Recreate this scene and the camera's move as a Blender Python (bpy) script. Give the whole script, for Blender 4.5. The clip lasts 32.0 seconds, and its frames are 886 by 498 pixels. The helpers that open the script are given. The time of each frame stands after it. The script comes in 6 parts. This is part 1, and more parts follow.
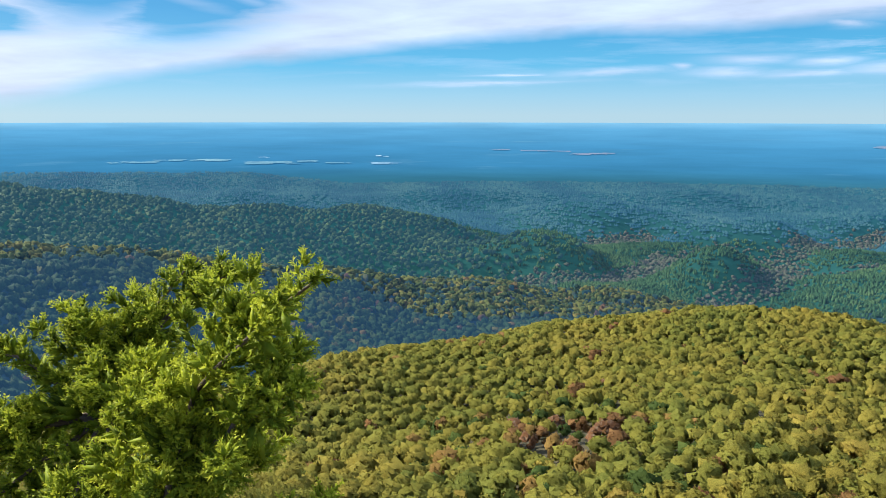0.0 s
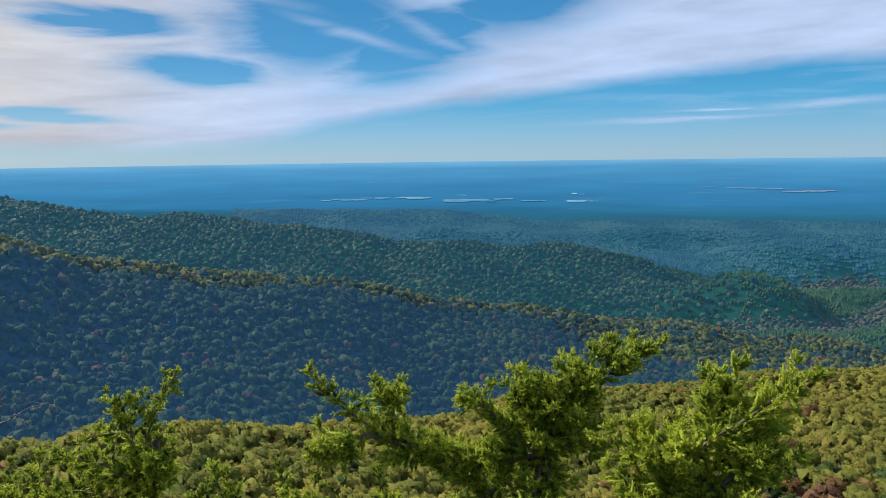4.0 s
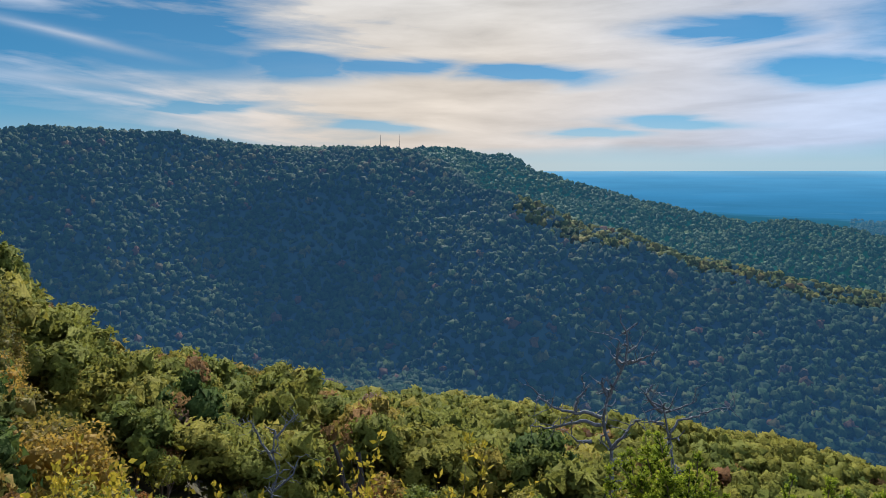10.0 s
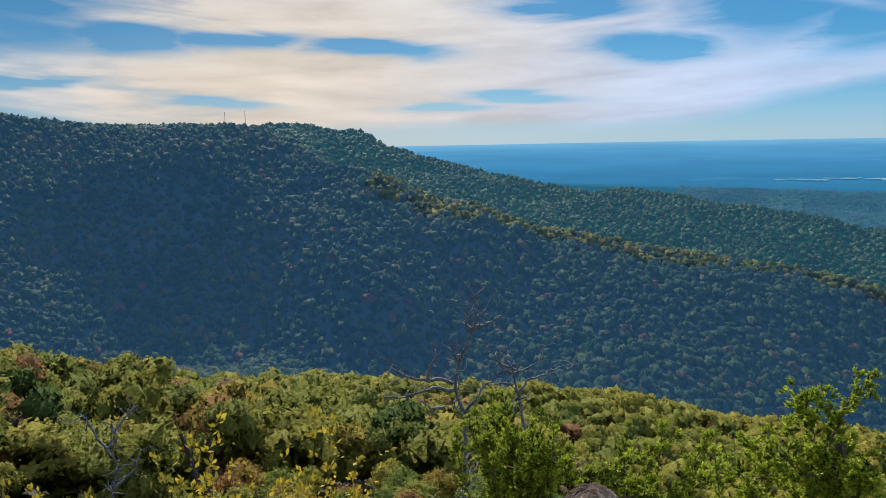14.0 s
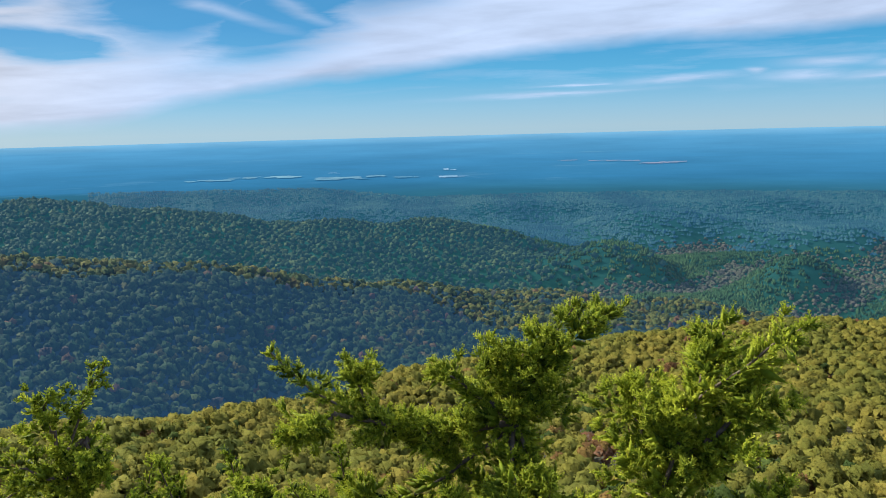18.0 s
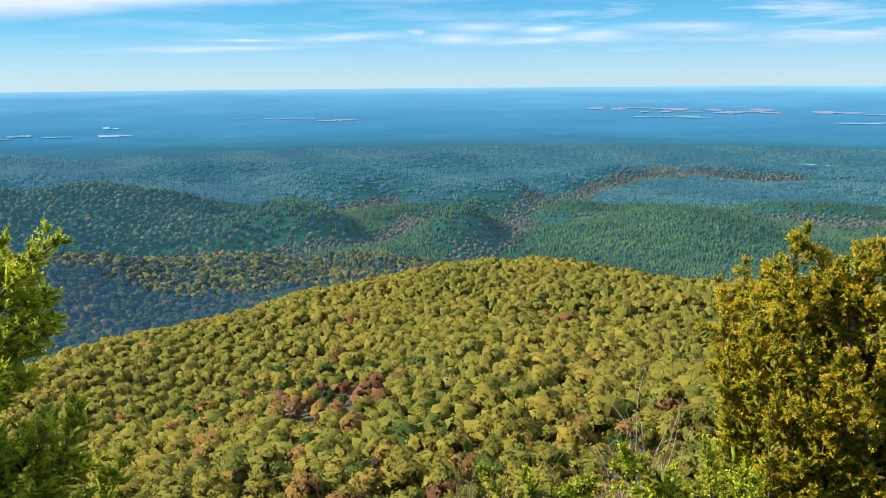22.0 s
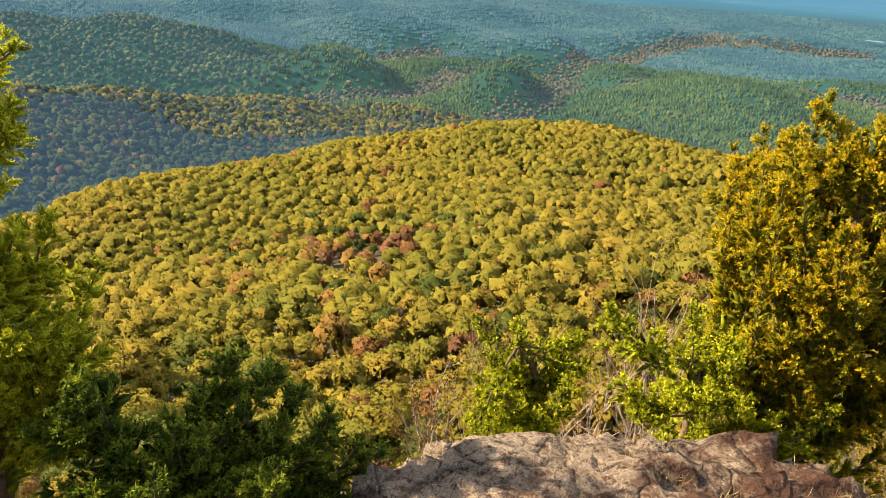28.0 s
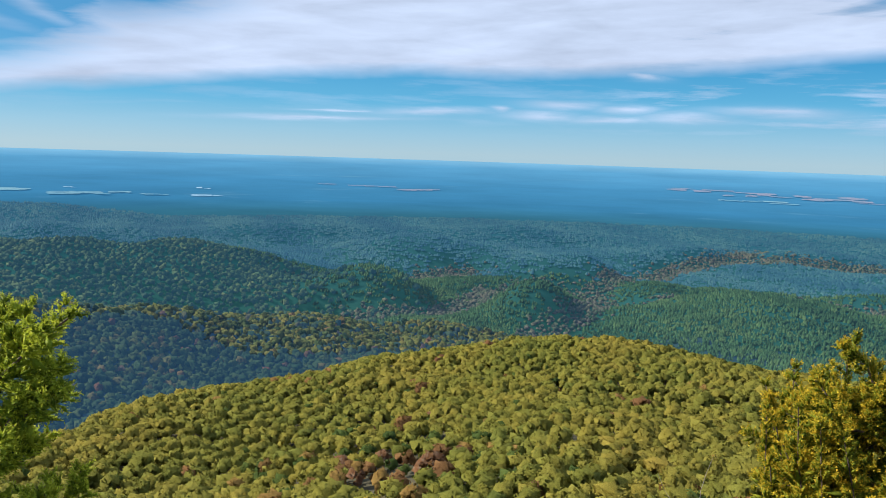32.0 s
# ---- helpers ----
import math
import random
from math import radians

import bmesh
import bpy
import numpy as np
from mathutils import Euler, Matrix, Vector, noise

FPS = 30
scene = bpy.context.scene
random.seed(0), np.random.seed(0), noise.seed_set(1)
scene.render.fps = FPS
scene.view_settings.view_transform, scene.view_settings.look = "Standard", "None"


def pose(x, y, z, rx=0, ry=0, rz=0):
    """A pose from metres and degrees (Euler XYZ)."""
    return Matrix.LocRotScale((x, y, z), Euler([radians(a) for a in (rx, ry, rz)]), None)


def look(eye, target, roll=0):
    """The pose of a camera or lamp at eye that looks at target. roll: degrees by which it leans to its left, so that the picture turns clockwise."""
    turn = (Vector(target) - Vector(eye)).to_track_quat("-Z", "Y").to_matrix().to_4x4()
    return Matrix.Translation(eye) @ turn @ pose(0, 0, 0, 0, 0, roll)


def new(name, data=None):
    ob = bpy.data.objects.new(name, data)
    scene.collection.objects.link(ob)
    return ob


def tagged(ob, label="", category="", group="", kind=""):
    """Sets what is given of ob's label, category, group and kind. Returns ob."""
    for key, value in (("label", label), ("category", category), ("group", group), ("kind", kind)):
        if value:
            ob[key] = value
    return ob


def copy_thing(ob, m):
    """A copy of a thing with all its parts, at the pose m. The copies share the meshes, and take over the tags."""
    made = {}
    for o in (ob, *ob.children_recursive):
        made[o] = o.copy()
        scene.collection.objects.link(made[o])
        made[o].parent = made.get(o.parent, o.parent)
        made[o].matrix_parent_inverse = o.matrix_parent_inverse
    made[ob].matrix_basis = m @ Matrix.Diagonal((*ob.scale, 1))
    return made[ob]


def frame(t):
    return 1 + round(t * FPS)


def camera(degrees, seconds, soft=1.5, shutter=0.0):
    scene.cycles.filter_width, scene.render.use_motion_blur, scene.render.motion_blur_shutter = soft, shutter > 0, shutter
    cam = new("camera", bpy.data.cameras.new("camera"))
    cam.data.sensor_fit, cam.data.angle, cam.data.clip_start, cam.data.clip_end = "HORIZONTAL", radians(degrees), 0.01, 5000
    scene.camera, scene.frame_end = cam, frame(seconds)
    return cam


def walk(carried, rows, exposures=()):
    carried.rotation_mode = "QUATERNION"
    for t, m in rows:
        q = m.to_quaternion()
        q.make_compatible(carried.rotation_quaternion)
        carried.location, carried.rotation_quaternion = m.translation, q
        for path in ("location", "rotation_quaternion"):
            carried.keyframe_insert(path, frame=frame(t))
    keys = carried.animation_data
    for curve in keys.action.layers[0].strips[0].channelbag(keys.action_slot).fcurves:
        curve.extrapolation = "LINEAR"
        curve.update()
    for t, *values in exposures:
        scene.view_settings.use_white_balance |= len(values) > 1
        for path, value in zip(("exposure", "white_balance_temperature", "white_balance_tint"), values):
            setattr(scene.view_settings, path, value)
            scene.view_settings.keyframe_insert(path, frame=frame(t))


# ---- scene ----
# ---- camera and walk ----
cam = camera(60.4, 32.0, soft=0.85)
# seconds, x, y, z, yaw, pitch, roll
ROWS = [
    (0, 0.69, 1.14, 1.30, -0.00, -9.94, -0.07),
    (0.5, 0.66, 0.97, 1.33, 4.61, -8.78, -0.73),
    (1, 0.61, 0.82, 1.35, 3.31, -7.54, -1.43),
    (1.5, 0.54, 0.71, 1.37, 3.69, -7.81, -0.86),
    (2, 0.47, 0.63, 1.39, 8.71, -8.81, 0.18),
    (2.5, 0.39, 0.58, 1.42, 11.37, -8.75, -0.20),
    (4.5, -0.13, 0.50, 1.58, 15.78, -6.87, 0.15),
    (5, -0.25, 0.53, 1.55, 16.93, -7.80, -2.13),
    (5.5, -0.35, 0.56, 1.54, 18.03, -9.16, -3.92),
    (6, -0.41, 0.58, 1.54, 20.56, -8.03, -1.58),
    (6.5, -0.51, 0.58, 1.55, 19.60, -6.94, 0.19),
    (7, -0.69, 0.58, 1.57, 18.60, -6.73, 1.88),
    (7.5, -0.89, 0.56, 1.59, 22.27, -7.08, 1.80),
    (8, -1.00, 0.47, 1.61, 29.59, -7.50, 1.38),
    (8.5, -1.03, 0.33, 1.65, 36.77, -7.13, 1.20),
    (9, -1.04, 0.18, 1.67, 43.42, -6.29, 0.60),
    (9.5, -1.05, 0.01, 1.70, 50.97, -6.33, -0.11),
    (10, -1.04, -0.17, 1.72, 58.22, -6.30, 0.23),
    (10.5, -1.02, -0.34, 1.73, 64.93, -6.45, 0.38),
    (11, -1.02, -0.47, 1.73, 71.40, -7.05, 0.27),
    (11.5, -1.04, -0.54, 1.73, 75.84, -7.62, 0.23),
    (12, -1.06, -0.53, 1.71, 76.76, -7.79, 0.44),
    (12.5, -1.08, -0.43, 1.69, 71.44, -8.05, 0.70),
    (13, -1.09, -0.28, 1.67, 63.79, -8.33, 0.72),
    (13.5, -1.12, -0.10, 1.64, 55.87, -8.42, 0.95),
    (14, -1.14, 0.06, 1.60, 47.13, -8.24, 1.13),
    (14.5, -1.14, 0.16, 1.56, 40.34, -8.16, 1.78),
    (16.5, -0.47, 0.08, 1.63, 21.73, -6.97, 1.09),
    (17, -0.46, 0.14, 1.62, 14.97, -8.50, 1.65),
    (17.5, -0.43, 0.30, 1.58, 7.95, -9.18, 1.13),
    (18, -0.35, 0.49, 1.54, 4.92, -8.94, 1.46),
    (18.5, -0.22, 0.57, 1.53, 1.02, -11.45, 4.84),
    (19, -0.09, 0.57, 1.51, -4.45, -12.09, 6.08),
    (19.5, 0.03, 0.59, 1.48, -8.79, -10.70, 4.21),
    (20, 0.16, 0.60, 1.45, -12.97, -11.77, 2.61),
    (20.5, 0.30, 0.57, 1.42, -13.49, -12.67, 1.32),
    (21, 0.47, 0.50, 1.41, -11.62, -12.16, -0.33),
    (21.5, 0.66, 0.41, 1.41, -13.35, -12.31, 0.11),
    (22, 0.78, 0.36, 1.40, -18.88, -12.44, 0.45),
    (22.5, 0.83, 0.37, 1.40, -26.32, -11.00, -0.02),
    (23, 0.86, 0.38, 1.41, -33.84, -8.75, -0.99),
    (23.5, 0.89, 0.39, 1.42, -42.01, -6.68, -1.82),
    (24, 0.91, 0.40, 1.42, -49.02, -5.93, -2.11),
    (24.5, 0.91, 0.42, 1.41, -46.87, -5.73, -1.87),
    (25, 0.91, 0.44, 1.40, -36.84, -5.57, -1.84),
    (25.5, 0.89, 0.45, 1.40, -27.83, -5.80, -2.01),
    (26, 0.87, 0.44, 1.40, -19.92, -6.89, -2.51),
    (26.5, 0.85, 0.43, 1.39, -15.79, -10.19, -2.76),
    (28.5, 1.01, 0.33, 1.33, -15.44, -26.57, -2.82),
    (29, 1.02, 0.33, 1.33, -15.48, -28.33, -2.93),
    (29.5, 1.01, 0.33, 1.34, -15.20, -28.23, -2.91),
    (30, 1.00, 0.34, 1.36, -14.15, -23.67, -2.82),
    (30.5, 0.99, 0.33, 1.40, -13.13, -17.74, -2.73),
    (31, 0.99, 0.32, 1.42, -12.64, -13.10, -2.91),
    (31.5, 0.98, 0.31, 1.45, -12.66, -9.73, -2.70),
    (32, 0.98, 0.30, 1.47, -12.83, -7.13, -1.82),
]
walk(cam, [(t, pose(x, y, z, 90 + p, r, w)) for t, x, y, z, w, p, r in ROWS],
     exposures=[(0, 0.88, 5700, 9), (1.0, 0.52, 5500, 9), (2, 0.5, 5500, 9), (5, 0.45, 5400, 9), (7, 0.55, 5450, 9), (9, 0.48, 5450, 9), (12.5, 0.62, 5650, 9), (14.4, 0.48, 5550, 9), (17, 0.4, 5450, 9), (19, 0.9, 5850, 10), (21, 0.98, 5950, 10), (22, 1.05, 6050, 11), (23, 0.75, 6000, 10), (24, 0.55, 5900, 10), (26.5, 0.45, 5700, 9), (28.5, 1.65, 8700, 24), (29.5, 1.7, 8700, 24), (30.4, 1.5, 7900, 20), (31.2, 1.12, 6300, 13), (32, 0.68, 5800, 10)])

# ---- world and sun ----
SUN_AZ, SUN_EL = 62.0, 33.0          # degrees to the left of +y, above level


def nd(tree, kind, **props):
    n = tree.nodes.new(kind)
    for k, v in props.items():
        if k == "operation":
            n.operation = v
        elif k == "blend_type":
            n.blend_type = v
        elif k == "data_type":
            n.data_type = v
        elif k == "clamp":
            n.use_clamp = v
    return n


def link(tree, a, b):
    tree.links.new(a, b)


def mathn(tree, op, a, b=None, c=None, clamp=False):
    n = nd(tree, "ShaderNodeMath", operation=op, clamp=clamp)
    for i, v in enumerate((a, b, c)):
        if v is None:
            continue
        if isinstance(v, (int, float)):
            n.inputs[i].default_value = v
        else:
            link(tree, v, n.inputs[i])
    return n.outputs[0]


def mixc(tree, fac, a, b, blend="MIX"):
    n = nd(tree, "ShaderNodeMix", data_type="RGBA", blend_type=blend)
    for sock, v in ((n.inputs[0], fac), (n.inputs[6], a), (n.inputs[7], b)):
        if isinstance(v, (int, float)):
            sock.default_value = v
        elif isinstance(v, tuple):
            sock.default_value = (*v, 1)
        else:
            link(tree, v, sock)
    return n.outputs[2]


def ramp(tree, fac, stops, interp="LINEAR"):
    n = tree.nodes.new("ShaderNodeValToRGB")
    n.color_ramp.interpolation = interp
    els = n.color_ramp.elements
    while len(els) < len(stops):
        els.new(0.5)
    for e, (p, c) in zip(els, stops):
        e.position = p
        e.color = (c, c, c, 1) if isinstance(c, (int, float)) else (*c, 1)
    link(tree, fac, n.inputs[0])
    return n.outputs[0]


def noisen(tree, vec, scale, detail=4.0, rough=0.55, dist=0.0):
    n = tree.nodes.new("ShaderNodeTexNoise")
    n.inputs["Scale"].default_value = scale
    n.inputs["Detail"].default_value = detail
    n.inputs["Roughness"].default_value = rough
    n.inputs["Distortion"].default_value = dist
    if vec is not None:
        link(tree, vec, n.inputs["Vector"])
    return n.outputs[0]


def combine(tree, x, y, z):
    n = tree.nodes.new("ShaderNodeCombineXYZ")
    for i, v in enumerate((x, y, z)):
        if isinstance(v, (int, float)):
            n.inputs[i].default_value = v
        else:
            link(tree, v, n.inputs[i])
    return n.outputs[0]


def build_world():
    w = bpy.data.worlds.new("sky")
    w.use_nodes = True
    scene.world = w
    t = w.node_tree
    t.nodes.clear()
    out = t.nodes.new("ShaderNodeOutputWorld")
    bg = t.nodes.new("ShaderNodeBackground")
    sky = t.nodes.new("ShaderNodeTexSky")
    sky.sky_type = "NISHITA"
    sky.sun_disc = False
    sky.sun_elevation = radians(SUN_EL)
    sky.sun_rotation = radians(-SUN_AZ)
    sky.altitude, sky.air_density, sky.dust_density, sky.ozone_density = 600, 1.0, 0.2, 2.5
    tc = t.nodes.new("ShaderNodeTexCoord")
    sep = t.nodes.new("ShaderNodeSeparateXYZ")
    link(t, tc.outputs["Generated"], sep.inputs[0])
    x, y, z = sep.outputs
    az = mathn(t, "MULTIPLY", mathn(t, "ARCTAN2", mathn(t, "MULTIPLY", x, -1.0), y), 57.2958)   # left is positive
    el = mathn(t, "MULTIPLY", mathn(t, "ARCSINE", z), 57.2958)
    azn = mathn(t, "MULTIPLY_ADD", az, 1 / 240.0, 0.5, clamp=True)                              # -120..120 -> 0..1
    # slow wander of the cloud edges
    vec = combine(t, mathn(t, "MULTIPLY", az, 0.05), mathn(t, "MULTIPLY", el, 0.12), 0.0)
    wob = mathn(t, "SUBTRACT", noisen(t, vec, 1.0, 5, 0.6), 0.5)
    el2 = mathn(t, "MULTIPLY_ADD", wob, 2.2, el)

    def k(a):
        return (a + 120) / 240.0
    # lower edge of the high cirrus sheet, in units of 20 degrees
    edge = ramp(t, azn, [(k(-120), .38), (k(-70), .37), (k(-50), .34), (k(-25), .29), (k(-10), .27), (k(2), .23), (k(10), .18),
                         (k(18), .13), (k(24), .085), (k(29), .03), (k(36), .01), (k(60), .005), (k(120), .005)])
    edge = mathn(t, "MULTIPLY", edge, 20.0)
    sheet = mathn(t, "DIVIDE", mathn(t, "SUBTRACT", el2, edge), 1.15, clamp=True)
    # streaks along the band, and finer filaments that lean with it
    tilt = mathn(t, "MULTIPLY_ADD", az, -0.07, el)
    v1 = combine(t, mathn(t, "MULTIPLY", az, 0.026), mathn(t, "MULTIPLY", tilt, 0.19), 3.0)
    st = noisen(t, v1, 1.0, 8, 0.58, 0.6)
    v2 = combine(t, mathn(t, "MULTIPLY", az, 0.16), mathn(t, "MULTIPLY", el, 0.9), 7.0)
    fine = noisen(t, v2, 1.0, 6, 0.6, 0.3)
    drift = ramp(t, azn, [(k(-120), .0), (k(40), .8), (k(52), .83), (k(64), .80), (k(120), .48)])
    lean = mathn(t, "MULTIPLY_ADD", drift, 20.0, el)
    fil = noisen(t, combine(t, mathn(t, "MULTIPLY", az, 0.06), mathn(t, "MULTIPLY", lean, 0.45), 21.0), 1.0, 5, 0.48, 0.8)
    azw = mathn(t, "MULTIPLY_ADD", mathn(t, "SUBTRACT", fine, .5), 6.0, az)
    elw = mathn(t, "MULTIPLY_ADD", mathn(t, "SUBTRACT", fil, .5), 2.2, mathn(t, "MULTIPLY_ADD", mathn(t, "SUBTRACT", st, .5), 2.0, el))

    def strokes(rows, across, up, hard):
        """Soft leaning strokes: bearing, height, half length, half width, slope."""
        total = None
        for ga, ge, gl, gw, gs in rows:
            da = mathn(t, "SUBTRACT", across, ga)
            de = mathn(t, "MULTIPLY_ADD", da, -gs, mathn(t, "SUBTRACT", up, ge))
            q = mathn(t, "ADD", mathn(t, "POWER", mathn(t, "ABSOLUTE", mathn(t, "DIVIDE", da, gl)), 2.0),
                      mathn(t, "POWER", mathn(t, "ABSOLUTE", mathn(t, "DIVIDE", de, gw)), 2.0))
            g = mathn(t, "EXPONENT", mathn(t, "MULTIPLY", mathn(t, "POWER", q, hard), -1.0))
            total = g if total is None else mathn(t, "MAXIMUM", total, g)
        return total

    bias = ramp(t, azn, [(k(-120), .40), (k(-60), .44), (k(-30), .55), (k(0), .74), (k(16), .80), (k(34), .78), (k(56), .72), (k(66), .54), (k(74), .24), (k(84), .12), (k(120), .10)])
    dens = mathn(t, "MULTIPLY_ADD", fil, .80, mathn(t, "MULTIPLY_ADD", st, 1.25, mathn(t, "MULTIPLY", fine, .3)))
    sheetd = mathn(t, "MULTIPLY_ADD", mathn(t, "SUBTRACT", mathn(t, "ADD", dens, bias), 1.45), 2.8, 0.5, clamp=True)
    clear_a = strokes(((31.5, 6.3, 4.2, .85, .05), (23.5, 9.4, 6.0, 2.8, -.05), (16.5, 8.1, 5.5, 2.4, -.22), (8, 11.2, 6.5, 2.2, -.2), (41.5, 3.0, 4.2, .42, .02), (52, 6.4, 5.2, .55, .03), (47, 2.2, 3.5, .3, .0), (38, 9.0, 5.0, .6, .05)), azw, elw, 1.2)
    clear_b = strokes(((80, 7.9, 9.0, 1.3, .10), (92, 9.4, 9.0, 1.5, .06), (69, 7.0, 4.2, .85, .04), (62, 6.9, 4.6, .6, .0), (97, 5.3, 9.0, .55, .03), (93, 3.6, 10.0, .6, .02), (76, 4.3, 4.0, .3, -.03), (63, 2.6, 3.2, .45, .03), (85, 2.3, 6.0, .3, .0)), azw, elw, 1.2)
    gaps = mathn(t, "MULTIPLY", mathn(t, "MAXIMUM", clear_a, clear_b), 1.6, clamp=True)
    # white streamers that cross the clear gaps
    veil = strokes(((21, 8.7, 5.5, .42, .28), (16, 9.1, 4.5, .5, .50), (27, 10.9, 4.0, .4, .15), (84, 8.6, 5.0, .30, .20), (95, 6.8, 6.0, .40, .06), (84, 5.7, 8.0, .5, .07), (98, 4.5, 7.0, .25, .0)), mathn(t, "MULTIPLY_ADD", mathn(t, "SUBTRACT", fine, .5), 2.0, az),
                   mathn(t, "MULTIPLY_ADD", mathn(t, "SUBTRACT", fil, .5), .7, el), .8)
    a1 = mathn(t, "MULTIPLY", sheet, mathn(t, "MULTIPLY", sheetd, mathn(t, "SUBTRACT", 1.0, mathn(t, "MULTIPLY", gaps, .93))))
    a1 = mathn(t, "MAXIMUM", a1, mathn(t, "MULTIPLY", veil, mathn(t, "MULTIPLY_ADD", fil, 1.2, -.05)))
    # low streaks and puffs under the sheet
    v3 = combine(t, mathn(t, "MULTIPLY", az, 0.10), mathn(t, "MULTIPLY", el, 0.95), 11.0)
    low = noisen(t, v3, 1.0, 7, 0.6, 0.2)
    band = ramp(t, mathn(t, "DIVIDE", el, 12.0, clamp=True), [(0, 0), (.12, .1), (.24, 1), (.42, 1), (.6, 0), (1, 0)])
    side = ramp(t, azn, [(0, 1), (k(-60), 1), (k(-30), .9), (k(-24), .35), (k(2), .25), (k(12), .2), (1, .3)])
    a2 = mathn(t, "MULTIPLY", mathn(t, "MULTIPLY_ADD", mathn(t, "SUBTRACT", low, 0.50), 4.5, 0.0, clamp=True), mathn(t, "MULTIPLY", band, side))
    puffs = strokes(((-21.5, 3.75, 2.6, .38, .0), (-25.8, 3.55, 1.8, .30, .0), (-20, 3.0, 2.6, .28, .0), (-25, 2.85, 3.0, .25, .0), (-12, 3.1, 3.6, .20, -.02), (-17, 3.35, .8, .2, .0), (-3, 2.35, 5.5, .15, -.03), (-30, 3.0, 3.0, .35, .0), (-27, 6.0, 1.3, .3, .1), (-36, 3.4, 4.0, .3, .02), (-5, 3.0, 2.5, .1, -.03)),
                    mathn(t, "MULTIPLY_ADD", mathn(t, "SUBTRACT", fine, .5), 3.0, az), mathn(t, "MULTIPLY_ADD", mathn(t, "SUBTRACT", low, .5), 1.0, el), .8)
    a2 = mathn(t, "MAXIMUM", a2, mathn(t, "MULTIPLY", puffs, mathn(t, "MULTIPLY_ADD", fine, 1.0, .3)))
    cloud = mathn(t, "MAXIMUM", a1, mathn(t, "MULTIPLY", a2, 0.9))
    above = mathn(t, "MULTIPLY_ADD", el, 0.6, 0.2, clamp=True)
    cloud = mathn(t, "MULTIPLY", cloud, above)
    # nearness to the sun warms the cloud
    sd = (-math.sin(radians(SUN_AZ)) * .97, math.cos(radians(SUN_AZ)) * .97, .24)
    dot = t.nodes.new("ShaderNodeVectorMath")
    dot.operation = "DOT_PRODUCT"
    link(t, tc.outputs["Generated"], dot.inputs[0])
    dot.inputs[1].default_value = sd
    near = ramp(t, dot.outputs["Value"], [(0, 0), (.78, .0), (.87, .22), (.94, .65), (.985, 1), (1, 1)])
    lowsun = ramp(t, mathn(t, "DIVIDE", el, 20.0, clamp=True), [(0, 1), (.35, .75), (.8, .15), (1, 0)])
    warm = mixc(t, lowsun, (1.0, .93, .82), (1.0, .78, .55))
    ccol = mixc(t, near, (.70, .77, .90), warm)
    shade = mathn(t, "MULTIPLY_ADD", mathn(t, "MULTIPLY_ADD", fil, 1.5, mathn(t, "ADD", st, fine)), 0.42, 0.30)
    ccol = mixc(t, 1.0, ccol, combine(t, shade, shade, shade), "MULTIPLY")
    cs = t.nodes.new("ShaderNodeVectorMath")
    cs.operation = "SCALE"
    link(t, ccol, cs.inputs[0])
    cs.inputs["Scale"].default_value = CLOUD_GAIN
    # pale haze low down, deeper blue of the clear air above
    eln = mathn(t, "DIVIDE", el, 30.0, clamp=True)
    clear = ramp(t, eln, [(0, (.52, .72, .78)), (.05, (.38, .67, .82)), (.12, (.14, .54, .80)), (.24, (.045, .375, .68)), (.5, (.02, .24, .50)), (1, (.03, .15, .42))])
    glow = ramp(t, eln, [(0, .8), (.08, .5), (.2, .12), (1, .05)])
    clear = mixc(t, mathn(t, "MULTIPLY", near, mathn(t, "MULTIPLY", glow, .45)), clear, (.95, .80, .58))
    sc2 = t.nodes.new("ShaderNodeVectorMath")
    sc2.operation = "SCALE"
    link(t, clear, sc2.inputs[0])
    deep = mathn(t, "MULTIPLY", ramp(t, azn, [(0, 1), (k(45), 1), (k(75), .76), (1, .70)]), CLEAR_GAIN)
    link(t, deep, sc2.inputs["Scale"])
    air = mixc(t, 0.9, sky.outputs[0], sc2.outputs[0])
    col = mixc(t, cloud, air, cs.outputs[0])
    link(t, col, bg.inputs[0])
    bg.inputs[1].default_value = SKY_STRENGTH
    link(t, bg.outputs[0], out.inputs[0])


SKY_STRENGTH, CLEAR_GAIN, CLOUD_GAIN = 0.085, 5.9, 6.4
build_world()
sun_data = bpy.data.lights.new("sun", "SUN")
sun_data.energy, sun_data.angle, sun_data.color = 5.0, radians(0.6), (1.0, 0.86, 0.64)
sun = new("sun", sun_data)
sun.matrix_world = look((-math.sin(radians(SUN_AZ)) * 60, math.cos(radians(SUN_AZ)) * 60, math.tan(radians(SUN_EL)) * 60), (0, 0, 0))


# ---- materials ----
def material(name):
    m = bpy.data.materials.new(name)
    m.use_nodes = True
    t = m.node_tree
    b = t.nodes["Principled BSDF"]
    b.inputs["Roughness"].default_value = 0.8
    return m, t, b


def set_bump(t, b, height, strength, distance):
    n = t.nodes.new("ShaderNodeBump")
    n.inputs["Strength"].default_value = strength
    n.inputs["Distance"].default_value = distance
    link(t, height, n.inputs["Height"])
    link(t, n.outputs[0], b.inputs["Normal"])


def objco(t):
    return t.nodes.new("ShaderNodeTexCoord").outputs["Object"]


def attr(t, name):
    n = t.nodes.new("ShaderNodeAttribute")
    n.attribute_name = name
    return n.outputs["Fac"]


